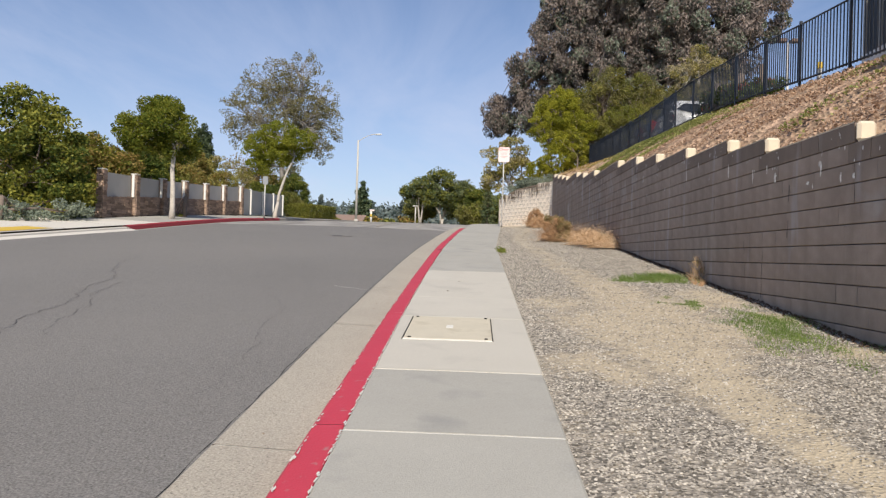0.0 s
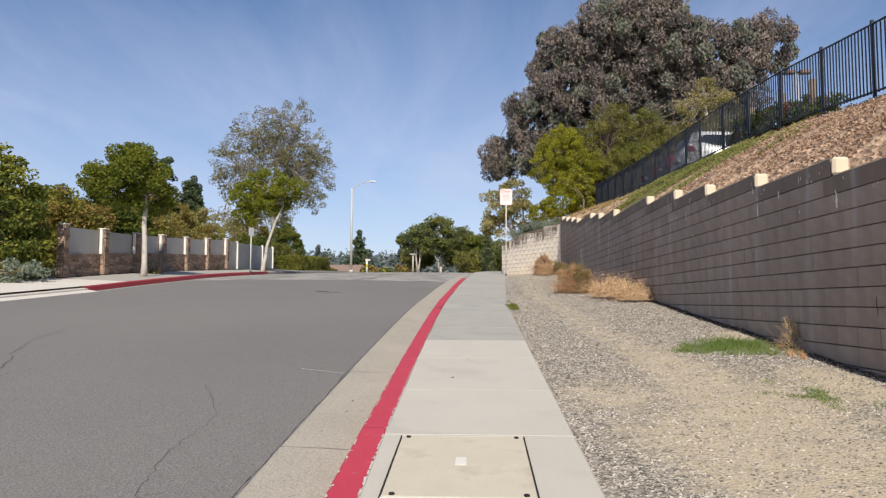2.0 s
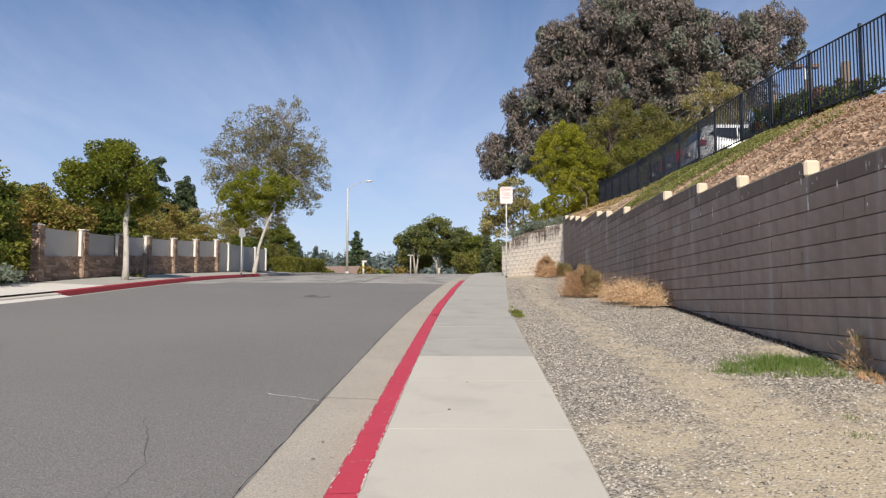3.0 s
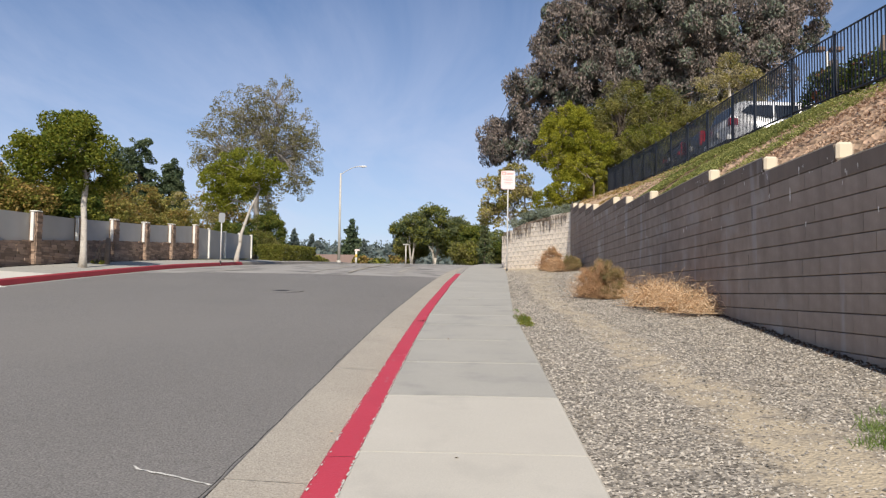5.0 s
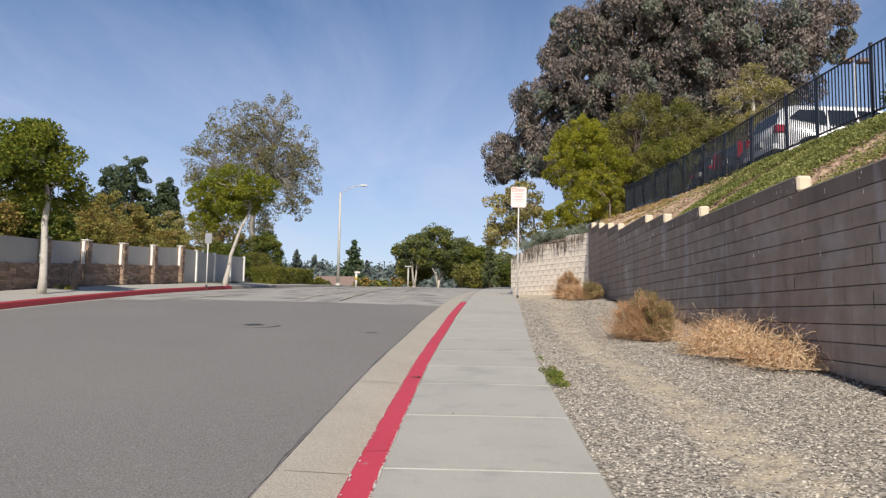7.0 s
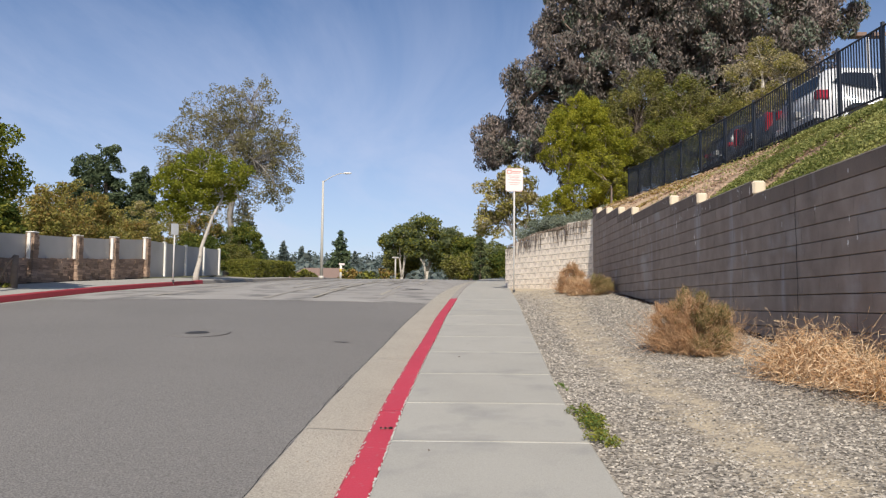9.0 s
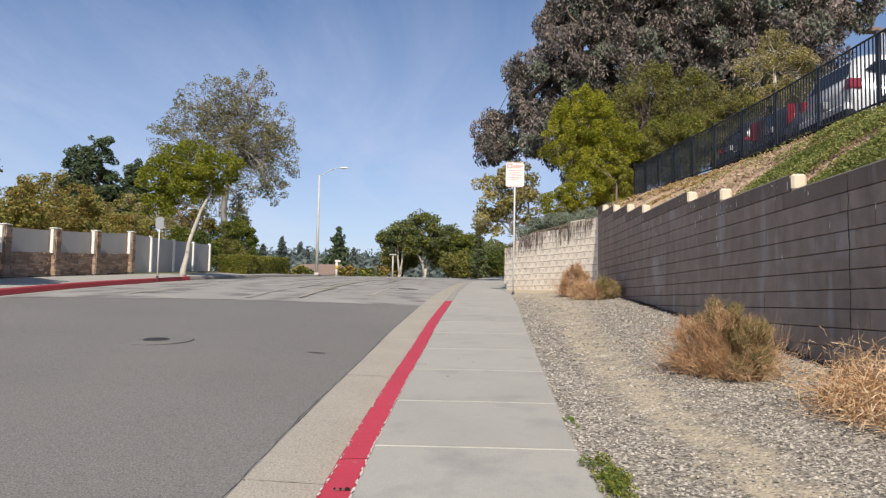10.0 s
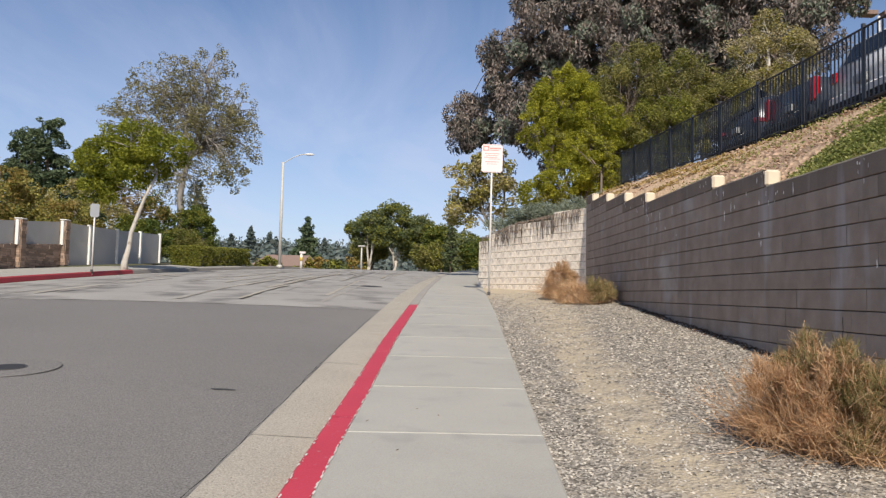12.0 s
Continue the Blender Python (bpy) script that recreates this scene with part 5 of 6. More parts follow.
for k, (x, y, w, h, mt, s2) in enumerate([(-17.8, 33.8, 1.5, 3.1, "leaf_rust", "leaf_bush"), (-19.5, 37.5, 1.9, 3.2, "leaf_dark", "leaf_bush"), (-18.4, 41.5, 1.6, 3.3, "leaf_yellow", "leaf_rust"),
                                         (-18.6, 45.0, 1.5, 2.9, "leaf_rust", "leaf_yellow"), (-20.6, 49.5, 2.3, 4.7, "leaf_yellow", "leaf_rust"), (-23.0, 45.0, 2.4, 3.6, "leaf_dark", "leaf_bush"),
                                         (-19.3, 54.0, 1.8, 3.0, "leaf_yellow", "leaf_rust"), (-21.3, 60.0, 2.4, 4.6, "leaf_yellow", "leaf_pale"), (-17.4, 59.0, 1.4, 2.6, "leaf_dark", "leaf_bush"),
                                         (-22.0, 39.0, 2.2, 4.2, "leaf_bush", "leaf_dark"), (-17.4, 66, 1.2, 2.2, "leaf_olive", "leaf_bush"), (-18.3, 34.5, 1.7, 3.9, "leaf_bush", "leaf_rust"), (-21.3, 35.5, 2.0, 4.1, "leaf_bush", "leaf_dark"), (-16.7, 36.2, 1.1, 3.4, "leaf_dark", "leaf_bush"), (-19.6, 31.0, 1.6, 3.6, "leaf_dark", "leaf_rust"), (-19.6, 67, 1.6, 4.6, "leaf_dark", "leaf_olive"), (-17.6, 69, 1.3, 4.0, "leaf_dark", "leaf_bush"), (-24.5, 55, 2.6, 4.8, "leaf_rust", "leaf_yellow")]):
    z = g(x, y)
    mass((x, y, z), "turning yellow and russet bush behind the boundary wall" if "dark" not in mt and mt != "leaf_bush" else "dense dark green bush behind the boundary wall",
         [(x, y, z + h * 0.58, w, w, h * 0.48), (x + w * 0.5, y, z + h * 0.45, w * 0.7, w, h * 0.4), (x - w * 0.4, y, z + h * 0.75, w * 0.6, w * 0.7, h * 0.32)],
         mt, 15000, 0.072, 150, 0.34, 50 + k, second=(s2, 0.4), group="shrubs behind the boundary wall", shell=0.7)


def conifer(at, h, r, label, seed, n=7000, leaf=0.16, mat="leaf_conifer", group="", kind="", ragged=1.0, name="conifer"):
    rng = np.random.RandomState(seed)
    ob = thing(name, at, label, "tree", group, kind)
    part("trunk", tubes("trunk", [[((0, 0, -0.5), h * 0.022), ((0, 0, h * 0.55), h * 0.014), ((0, 0, h * 0.97), h * 0.003)]], M["bark"], 7), ob)
    pos, rad, runs = [], [], []
    m = int(70 + h * 5)
    for k in range(m):
        f = 0.08 + 0.9 * (k / m) ** 0.85
        rr = r * (1 - f) ** 0.75 * rng.uniform(0.5, 1.1) + 0.08
        an = rng.uniform(0, 6.28)
        for q in (0.45, 0.85):
            pos.append((math.cos(an) * rr * q, math.sin(an) * rr * q, h * f + rng.uniform(-0.2, 0.2) - 0.1 * rr * q))
            rad.append(max(0.12, rr * 0.34 * ragged))
        if k % 3 == 0:
            runs.append([((0, 0, h * f), 0.03), ((math.cos(an) * rr * 0.8, math.sin(an) * rr * 0.8, h * f - 0.1 * rr), 0.01)])
    part("branch_network", tubes("branch_network", runs, M["bark"], 4), ob)
    part("crown", leaves("crown", np.array(pos), np.array(rad), n, leaf, M[mat], rng, 0.7, 2.0), ob)
    return ob


for k, (x, h, r) in enumerate(((-34.6, 13.0, 2.2), (-31.4, 10.6, 1.5), (-37.9, 12.1, 1.5))):
    z = g(x, 80)
    tree((x, 80 + k, z), "tall dense dark green conifer behind the gardens", [(0, 0, -0.5, 0.3), (0, 0, 4, 0.22), (0, 0, h * 0.7, 0.1)],
         [(0, 0, h * 0.25, r * 1.0, 2, h * 0.22), (0.1, 0, h * 0.45, r * 1.05, 2, h * 0.2), (-0.1, 0, h * 0.62, r * 0.95, 1.8, h * 0.18), (0, 0, h * 0.78, r * 0.7, 1.4, h * 0.14), (0, 0, h * 0.88, r * 0.48, 1.0, h * 0.11), (0.5 * r, 0, h * 0.6, r * 0.5, 1.2, h * 0.12)],
         "leaf_conifer", "bark", 26000, 0.12, 230, 0.5, 70 + k, group="dark conifers", shell=0.6, twigs=10, long=2.2)
conifer((-19.6, 75, g(-20, 75)), 7.2, 2.2, "small blue-green cedar by the hedge", 77, 5000, 0.13, "leaf_juniper")
tree((-21.5, 66, g(-21, 66)), "half-bare garden tree with reddish twigs", [(0, 0, -0.3, 0.2), (0, 0, 1.5, 0.16), (0.3, 0, 2.8, 0.12)],
     [(0, 0, 4.4, 2.0, 2, 1.6), (1.4, 0, 3.6, 1.5, 1.5, 1.2)], "leaf_rust", "bark", 1800, 0.1, 90, 0.5, 78, twigs=80)

# clipped hedge
hv = []
hedge = thing("hedge", (-13.9, 60, g(-13.9, 60)), "clipped dark green hedge along the far sidewalk", "hedge")
hr = np.random.RandomState(4)
hp, hq = [], []
for k in range(1500):
    y = 57.1 + hr.uniform(0, 11)
    xx, zz = hr.uniform(-15.0, -13.35), street(y) + hr.uniform(0.05, 1.16)
    face = hr.randint(0, 4)
    if face == 0:
        zz = street(y) + 1.14
    elif face == 1:
        xx = -13.35
    elif face == 2:
        y, zz = 57.1, street(57.1) + hr.uniform(0.05, 1.16)
    hp.append((xx + 13.9, y - 60, zz - g(-13.9, 60)))
    hq.append(hr.uniform(0.07, 0.13))
part("foliage", leaves("foliage", hp, hq, 34000, 0.05, M["leaf_bush"], hr), hedge)
part("core", box("core", (-0.9, -2.5, 0.1), (0.25, 7.5, street(58) + 0.70 - g(-13.9, 60)), M["bark"]), hedge)
part("foliage", leaves("foliage", hp, hq, 9000, 0.05, M["leaf_olive"], hr), hedge)

# ---- the eucalyptus stand and the shrubs on the bank ----
EU = [(1.9, 56, 12.2, 1.5, 2.0, 1.5), (4.4, 54, 14.6, 2.4, 2.4, 2.4), (6.8, 53, 17.5, 3.2, 3.0, 3.4), (5.2, 52, 11.5, 2.4, 2.4, 2.2), (9.6, 52, 15.0, 3.2, 3.0, 3.6), (8.8, 52, 19.6, 3.0, 3.0, 3.0),
      (12.6, 51, 18.6, 3.4, 3.0, 3.6), (13.0, 51, 13.8, 3.0, 3.0, 3.0), (16.2, 50, 16.6, 2.8, 2.8, 3.2), (18.6, 50, 18.4, 2.2, 2.4, 1.8), (15.4, 50, 12.4, 2.0, 2.4, 1.8), (11.0, 52, 22.0, 3.0, 3.0, 2.4)]
a = (9.0, 53.0, g(9, 53))
tree(a, "huge eucalyptus with grey-brown hanging foliage", [(0, 0, -0.5, 0.62), (-0.1, 0, 2.0, 0.52), (-0.3, 0, 4.5, 0.45), (-0.2, 0, 7.0, 0.36), (0.4, 0, 9.5, 0.25)],
     bl(a, *EU[:7], EU[11]), "leaf_euc", "bark_euc", 190000, 0.075, 640, 0.58, 81, twigs=120, twig_r=0.05, second=("leaf_juniper", 0.22), long=3.4, droop=1.3, shell=0.35, flat=1.15, group="eucalyptus stand")
a = (14.5, 51.0, g(14, 51))
tree(a, "huge eucalyptus with grey-brown hanging foliage", [(0, 0, -0.5, 0.55), (-0.1, 0, 2.0, 0.46), (0.1, 0, 4.5, 0.40), (0.3, 0, 7.0, 0.30)],
     bl(a, *EU[7:11], EU[6]), "leaf_euc", "bark_euc", 120000, 0.075, 420, 0.58, 82, twigs=90, twig_r=0.05, second=("leaf_juniper", 0.25), long=3.4, droop=1.3, shell=0.35, flat=1.15, group="eucalyptus stand")
a = (2.7, 50.0, g(2.7, 50))
tree(a, "young tree with thin yellow-green leaves", [(0, 0, -0.5, 0.13), (0, 0, 2, 0.10), (-0.2, 0, 3.2, 0.07)],
     bl(a, (1.5, 50, 7.9, 1.15, 1.2, 1.3), (2.5, 50, 8.8, 1.0, 1.1, 1.0), (1.0, 50, 6.7, 0.8, 1.0, 0.75), (2.8, 50, 7.4, 0.9, 1.0, 0.9)), "leaf_yellow", "bark_grey", 9000, 0.085, 140, 0.36, 83, twigs=80, second=("leaf_pale", 0.45))
conifer((1.2, 76, g(1.6, 76)), 5.6, 0.9, "slim grey-green tree beyond the wall", 84, 3000, 0.12, "leaf_far", ragged=1.3)
a = (4.9, 44.2, g(5, 44) + 0.5)
mass(a, "bright yellow-green acacia bush above the wall", [(4.9, 44.2, 10.2, 1.45, 1.5, 1.5), (3.9, 44.2, 9.5, 0.95, 1.2, 1.0), (6.0, 44.2, 9.4, 1.2, 1.3, 1.1), (5.0, 44.2, 11.1, 0.9, 1.0, 0.8)],
     "leaf_acacia", 46000, 0.036, 240, 0.26, 85, shell=0.6, second=("leaf_bright", 0.2), long=2.8)
a = (4.9, 43.0, g(5, 43) + 0.5)
mass(a, "low yellow-green acacia bush above the wall", [(4.7, 43.0, 7.1, 1.2, 1.1, 0.95), (5.8, 43.0, 7.5, 1.0, 1.1, 1.1), (3.8, 43.2, 6.6, 0.9, 1.0, 0.7), (5.0, 43.2, 8.3, 1.3, 1.0, 0.7)],
     "leaf_acacia", 46000, 0.034, 260, 0.24, 86, shell=0.6, second=("leaf_olive", 0.2), long=2.8)
for k, (x, y, w, zl, zh, mt, s2) in enumerate([(8.0, 47, 1.7, 8.0, 14.2, "leaf_olive", "leaf_yellow"), (10.2, 46.5, 1.6, 8.4, 13.6, "leaf_olive", "leaf_bush"), (7.0, 46, 1.4, 7.2, 11.0, "leaf_olive", "leaf_yellow"),
                                               (9.0, 45.5, 1.5, 7.4, 11.4, "leaf_bush", "leaf_olive"), (11.6, 46, 1.4, 8.6, 12.6, "leaf_olive", "leaf_yellow"), (6.4, 47.5, 1.3, 9.5, 12.6, "leaf_olive", "leaf_bush")]):
    mass((x, y, g(x, y)), "tall olive-green shrub on the bank under the eucalyptus", [(x, y, (zl + zh) / 2, w, 1.4, (zh - zl) * 0.45), (x + 0.6, y, zh - 1.4, w * 0.6, 1.0, 1.2), (x - 0.6, y, zl + 1.2, w * 0.7, 1, 1.2)],
         mt, 34000, 0.036, 190, 0.34, 90 + k, second=(s2, 0.35), group="shrubs under the eucalyptus", shell=0.5, twigs=90, long=2.8)
a = (13.9, 46.5, g(13.9, 46))
tree(a, "pale autumn tree with a white forked stem", [(0, 0, -0.3, 0.10), (0, 0, 2.5, 0.09), (0.05, 0, 5.0, 0.08), (0, 0, 6.6, 0.06)],
     bl(a, (12.9, 46.5, 13.0, 1.1, 1.1, 1.3), (14.9, 46.5, 13.3, 1.1, 1.0, 1.2), (13.9, 46.5, 14.3, 1.1, 1.0, 0.9), (13.8, 46.5, 11.6, 1.4, 1.0, 1.1), (15.2, 46.5, 12.2, 0.8, 1.0, 0.9)),
     "leaf_pale", "bark_white", 22000, 0.05, 200, 0.3, 98, twigs=110, second=("leaf_yellow", 0.4), shell=0.4)

# juniper along the top of the end wall
jr = np.random.RandomState(6)
jp, jq = [], []
for k in range(460):
    f = jr.uniform(-0.12, 1.05)
    x, y = EA.x + (EB.x - EA.x) * f + 0.45 + jr.uniform(-0.1, 1.1), EA.y + (EB.y - EA.y) * f + jr.uniform(0, 1.0)
    z = lerp(f, [(0, 5.1), (0.55, 4.98), (0.8, 4.85), (1.0, 4.7)]) + jr.uniform(-0.1, 0.34) + 0.2 * (f > 0.55)
    jp.append((x, y, z))
    jq.append(jr.uniform(0.10, 0.24))
jat = np.array((2.8, 38.0, 4.7))
jun = thing("juniper", jat, "grey-green juniper trailing over the end wall", "shrub")
part("foliage", leaves("foliage", np.array(jp) - jat, jq, 46000, 0.024, M["leaf_juniper"], jr, 0.6, 2.4), jun)
runs = []
for k in range(150):
    f = jr.uniform(0.03, 0.97)
    p = np.array((EA.x + (EB.x - EA.x) * f, EA.y + (EB.y - EA.y) * f, lerp(f, [(0, 5.0), (0.6, 4.85), (1, 4.5)])))
    n = np.array((-0.956, -0.29, 0)) * 0.04
    runs.append([(tuple(p - n * 4 - jat), 0.008), (tuple(p + n - jat + (0, 0, 0.02)), 0.007), (tuple(p + n * 1.2 - jat + (jr.uniform(-0.05, 0.05), 0, -jr.uniform(0.1, 0.6))), 0.004)])
part("dry_growth", tubes("dry_growth", runs, M["bark"], 4), jun)

# ---- dry bushes on the verge ----
def strands(name, c, n, length, spread, up, mat, rng, width=0.004, curl=0.5, segs=4, base=0.2):
    """Thin curled ribbons that start near c and reach out."""
    v = []
    start = np.array(c) + rng.normal(size=(n, 3)) * np.array([base, base, base * 0.15])
    start[:, 2] = np.maximum(start[:, 2], c[2] - 0.02)
    d = rng.normal(size=(n, 3)) * spread
    d[:, 2] = np.abs(d[:, 2]) * 0.5 + up
    d /= np.linalg.norm(d, axis=1)[:, None]
    L = length * rng.uniform(0.35, 1.0, n)
    p = start
    for s in range(segs):
        side = np.cross(d, rng.normal(size=(n, 3)))
        side /= np.linalg.norm(side, axis=1)[:, None] + 1e-9
        w = width * (1 - s / segs * 0.7)
        q = p + d * (L / segs)[:, None]
        v.append(np.stack([p - side * w, p + side * w, q + side * w * 0.7, q - side * w * 0.7], axis=1))
        p = q
        d = d + rng.normal(size=(n, 3)) * curl
        d /= np.linalg.norm(d, axis=1)[:, None]
    return quads(name, np.concatenate(v), mat)


def dry_bush(x, y, r, h, label, seed, n=2600, green=0.5, mats=("straw", "sage")):
    rng = np.random.RandomState(seed)
    z = verge_z(x, y)
    ob = thing("dry_bush", (x, y, z), label, "dry bush")
    k = int(n * (1 - green))
    part("dry_growth", strands("dry_growth", (0, 0, 0.0), k // 3, h * 0.95, 0.8, 0.6, M[mats[0]], rng, 0.0022, 0.28, 5, r * 0.42), ob)
    cs, rr = [], []
    for _ in range(70):
        a, q = rng.uniform(0, 6.28), r * math.sqrt(rng.uniform(0, 1)) * 0.9
        zz = rng.uniform(0.12, 1.0) * h * (1 - 0.5 * (q / r) ** 2) * 0.95
        cs.append((q * math.cos(a), q * math.sin(a), zz))
        rr.append(r * rng.uniform(0.12, 0.26))
    cs, rr = np.array(cs), np.array(rr)
    v = []
    for mt, m in ((mats[0], k), (mats[1], n - k)):
        idx = rng.choice(len(cs), m) if mt == mats[0] else rng.choice(np.where(cs[:, 0] > -0.1)[0], m)
        d = rng.normal(size=(m, 3))
        d /= np.linalg.norm(d, axis=1)[:, None]
        p = cs[idx] + d * rr[idx][:, None] * rng.uniform(0.2, 1, m)[:, None]
        p[:, 2] = np.maximum(p[:, 2], 0.01)
        dirn = rng.normal(size=(m, 3)) * 0.7 + p / (np.linalg.norm(p, axis=1)[:, None] + 0.01) * 1.0
        dirn[:, 2] += 0.9
        dirn /= np.linalg.norm(dirn, axis=1)[:, None]
        Ls = rng.uniform(0.04, 0.13, m)[:, None]
        side = np.cross(dirn, rng.normal(size=(m, 3)))
        side /= np.linalg.norm(side, axis=1)[:, None]
        wv = 0.0021
        v = [np.stack([p - side * wv, p + side * wv, p + dirn * Ls + side * wv * 0.3, p + dirn * Ls - side * wv * 0.3], axis=1)]
        # short side sprigs
        for _ in range(3):
            dd = dirn + rng.normal(size=(m, 3)) * 0.8
            dd /= np.linalg.norm(dd, axis=1)[:, None]
            p2 = p + dirn * Ls * rng.uniform(0.2, 0.9, m)[:, None]
            v.append(np.stack([p2 - side * wv, p2 + side * wv, p2 + dd * Ls * 0.45 + side * wv * 0.4, p2 + dd * Ls * 0.45 - side * wv * 0.4], axis=1))
        part("fine_growth", quads("fine_growth", np.concatenate(v), M[mt]), ob, "dry straw-coloured twigs" if mt == mats[0] else "olive-green twigs")
    return ob


dry_bush(2.30, 21.25, 0.33, 0.70, "rounded bush of straw and olive twigs on the gravel", 101, 11000, 0.5)
dry_bush(2.47, 20.95, 0.34, 0.76, "rounded bush of straw and olive twigs on the gravel", 102, 11000, 0.65)
dry_bush(2.66, 32.3, 0.36, 0.80, "tall rust-brown dry bush near the end wall", 103, 6500, 0.1)
dry_bush(3.05, 30.7, 0.40, 0.50, "low olive and brown bush at the wall foot", 104, 6000, 0.75)
dry_bush(2.62, 31.1, 0.27, 0.42, "pale pinkish dry tuft before the end wall", 105, 3000, 0.05, ("tumble", "straw"))
dry_bush(3.44, 11.3, 0.10, 0.38, "thin dry brown weed against the wall", 106, 170, 0.3, ("tumble", "sage"))


def tumble(x, y, rx, ry, h, seed, n=2200, label="tangled bleached tumbleweed heaped against the wall"):
    rng = np.random.RandomState(seed)
    ob = thing("tumbleweed", (x, y, verge_z(x, y)), label, "dry bush")
    ang = rng.uniform(0, 6.28, n)
    q = np.sqrt(rng.uniform(0, 1, n))
    p = np.stack([np.cos(ang) * q * rx, np.sin(ang) * q * ry, rng.uniform(0.02, 1, n) * h * (1 - 0.7 * q ** 2)], axis=1)
    d = rng.normal(size=(n, 3))
    v = []
    for s in range(9):
        d[:, 2] -= 0.12
        d /= np.linalg.norm(d, axis=1)[:, None]
        side = np.cross(d, rng.normal(size=(n, 3)))
        side /= np.linalg.norm(side, axis=1)[:, None]
        w = 0.0036 * (1 - s * 0.07)
        nx = p + d * 0.055
        nx[:, 2] = np.maximum(nx[:, 2], 0.01)
        v.append(np.stack([p - side * w, p + side * w, nx + side * w, nx - side * w], axis=1))
        p = nx
        d = d + rng.normal(size=(n, 3)) * 0.42
    part("dry_growth", quads("dry_growth", np.concatenate(v), M["tumble"]), ob)
    part("dry_growth", strands("dry_growth", (0, 0, h * 0.35), n // 7, 0.60, 1.0, 0.5, M["tumble"], rng, 0.0042, 0.34, 7, rx * 0.8), ob, "long arching bleached stalks")
    return ob


tumble(2.97, 19.2, 0.40, 0.85, 0.38, 111, 1250)
tumble(3.22, 18.3, 0.30, 0.6, 0.32, 112, 650)
tumble(3.12, 19.75, 0.28, 0.4, 0.34, 113, 500)


def green_patch(x, y, rx, ry, h, n, seed, label, mat="grass", width=0.003):
    rng = np.random.RandomState(seed)
    ob = thing("weed_patch", (x, y, verge_z(x, y)), label, "weeds", kind="stuff")
    a, q = rng.uniform(0, 6.28, n), rng.uniform(0, 1, n) ** 0.6
    tuft = rng.normal(size=(max(6, n // 60), 2)) * 0.45
    pick = rng.randint(0, len(tuft), n)
    px = (tuft[pick, 0] + rng.normal(size=n) * 0.10) * rx
    py = (tuft[pick, 1] + rng.normal(size=n) * 0.10) * ry
    px = np.minimum(px, WALL_X - 0.02 - x)
    base = np.array([(i, j, verge_z(x + i, y + j) - verge_z(x, y)) for i, j in zip(px, py)])
    d = rng.normal(size=(n, 3)) * 0.6
    d[:, 2] = 1.0
    d /= np.linalg.norm(d, axis=1)[:, None]
    L = (h * rng.uniform(0.4, 1.0, n) * (1 - 0.5 * q))[:, None]
    side = np.cross(d, rng.normal(size=(n, 3)))
    side /= np.linalg.norm(side, axis=1)[:, None]
    v = np.stack([base - side * width, base + side * width, base + d * L + side * width * 0.3, base + d * L - side * width * 0.3], axis=1)
    part("blades", quads("blades", v, M[mat]), ob, kind="stuff")
    return ob


green_patch(2.90, 11.7, 0.60, 0.7, 0.13, 4200, 121, "patch of short green grass on the gravel")
green_patch(3.0, 7.2, 0.50, 1.5, 0.06, 5200, 122, "thin green weeds at the foot of the wall")
green_patch(2.6, 9.1, 0.4, 0.6, 0.04, 900, 123, "thin green weeds on the gravel")
wr = np.random.RandomState(124)
weed = thing("weed", (0.66, 17.95, verge_z(0.66, 17.95)), "leafy green weed at the edge of the sidewalk", "weeds")
wc = np.array([(wr.normal() * 0.05, wr.uniform(-0.55, 0.5), 0.0) for _ in range(60)])
wc[:, 2] = 0.086 * wc[:, 1] + wr.uniform(0.01, 0.06, 60)
part("foliage", leaves("foliage", wc, np.full(60, 0.05), 1700, 0.012, M["leaf_bush"], wr), weed)
part("foliage", leaves("foliage", wc, np.full(60, 0.045), 900, 0.012, M["grass"], wr), weed)
green_patch(0.64, 19.5, 0.05, 0.2, 0.04, 120, 125, "green weed at the edge of the sidewalk", width=0.005)
green_patch(3.42, 19.6, 0.12, 0.9, 0.35, 500, 126, "leafy green weeds behind the tumbleweed", "leaf_dark", 0.008)
green_patch(3.46, 19.4, 0.05, 0.5, 0.50, 200, 128, "tall thin weeds at the wall foot", "sage", 0.004)
green_patch(3.3, 11.1, 0.15, 0.4, 0.12, 350, 127, "rusty dead grass at the foot of the wall", "straw")

# ---- planting on the bank ----
def scatter(name, label, n, y0, y1, u0, u1, size, mat, seed, dens, lift=0.04, long=1.6):
    rng = np.random.RandomState(seed)
    pts = []
    while len(pts) < n:
        y = rng.uniform(y0, y1)
        x0 = wall_line(y) + 0.12
        x = x0 + (FENCE_X - x0) * rng.uniform(u0, u1)
        if rng.uniform() < dens(x, y):
            pts.append((x, y, hill_z(x, y) + rng.uniform(0, lift)))
    p = np.array(pts)
    me = leaves(name, p, np.full(n, size * 0.6), n, size, M[mat], rng, 0.5, long)
    return tagged(new(name, me), label, kind="stuff")


def clumped(x, y, s, t):
    return 1.0 if noise.noise(Vector((x * s, y * s, 9))) > t else 0.0


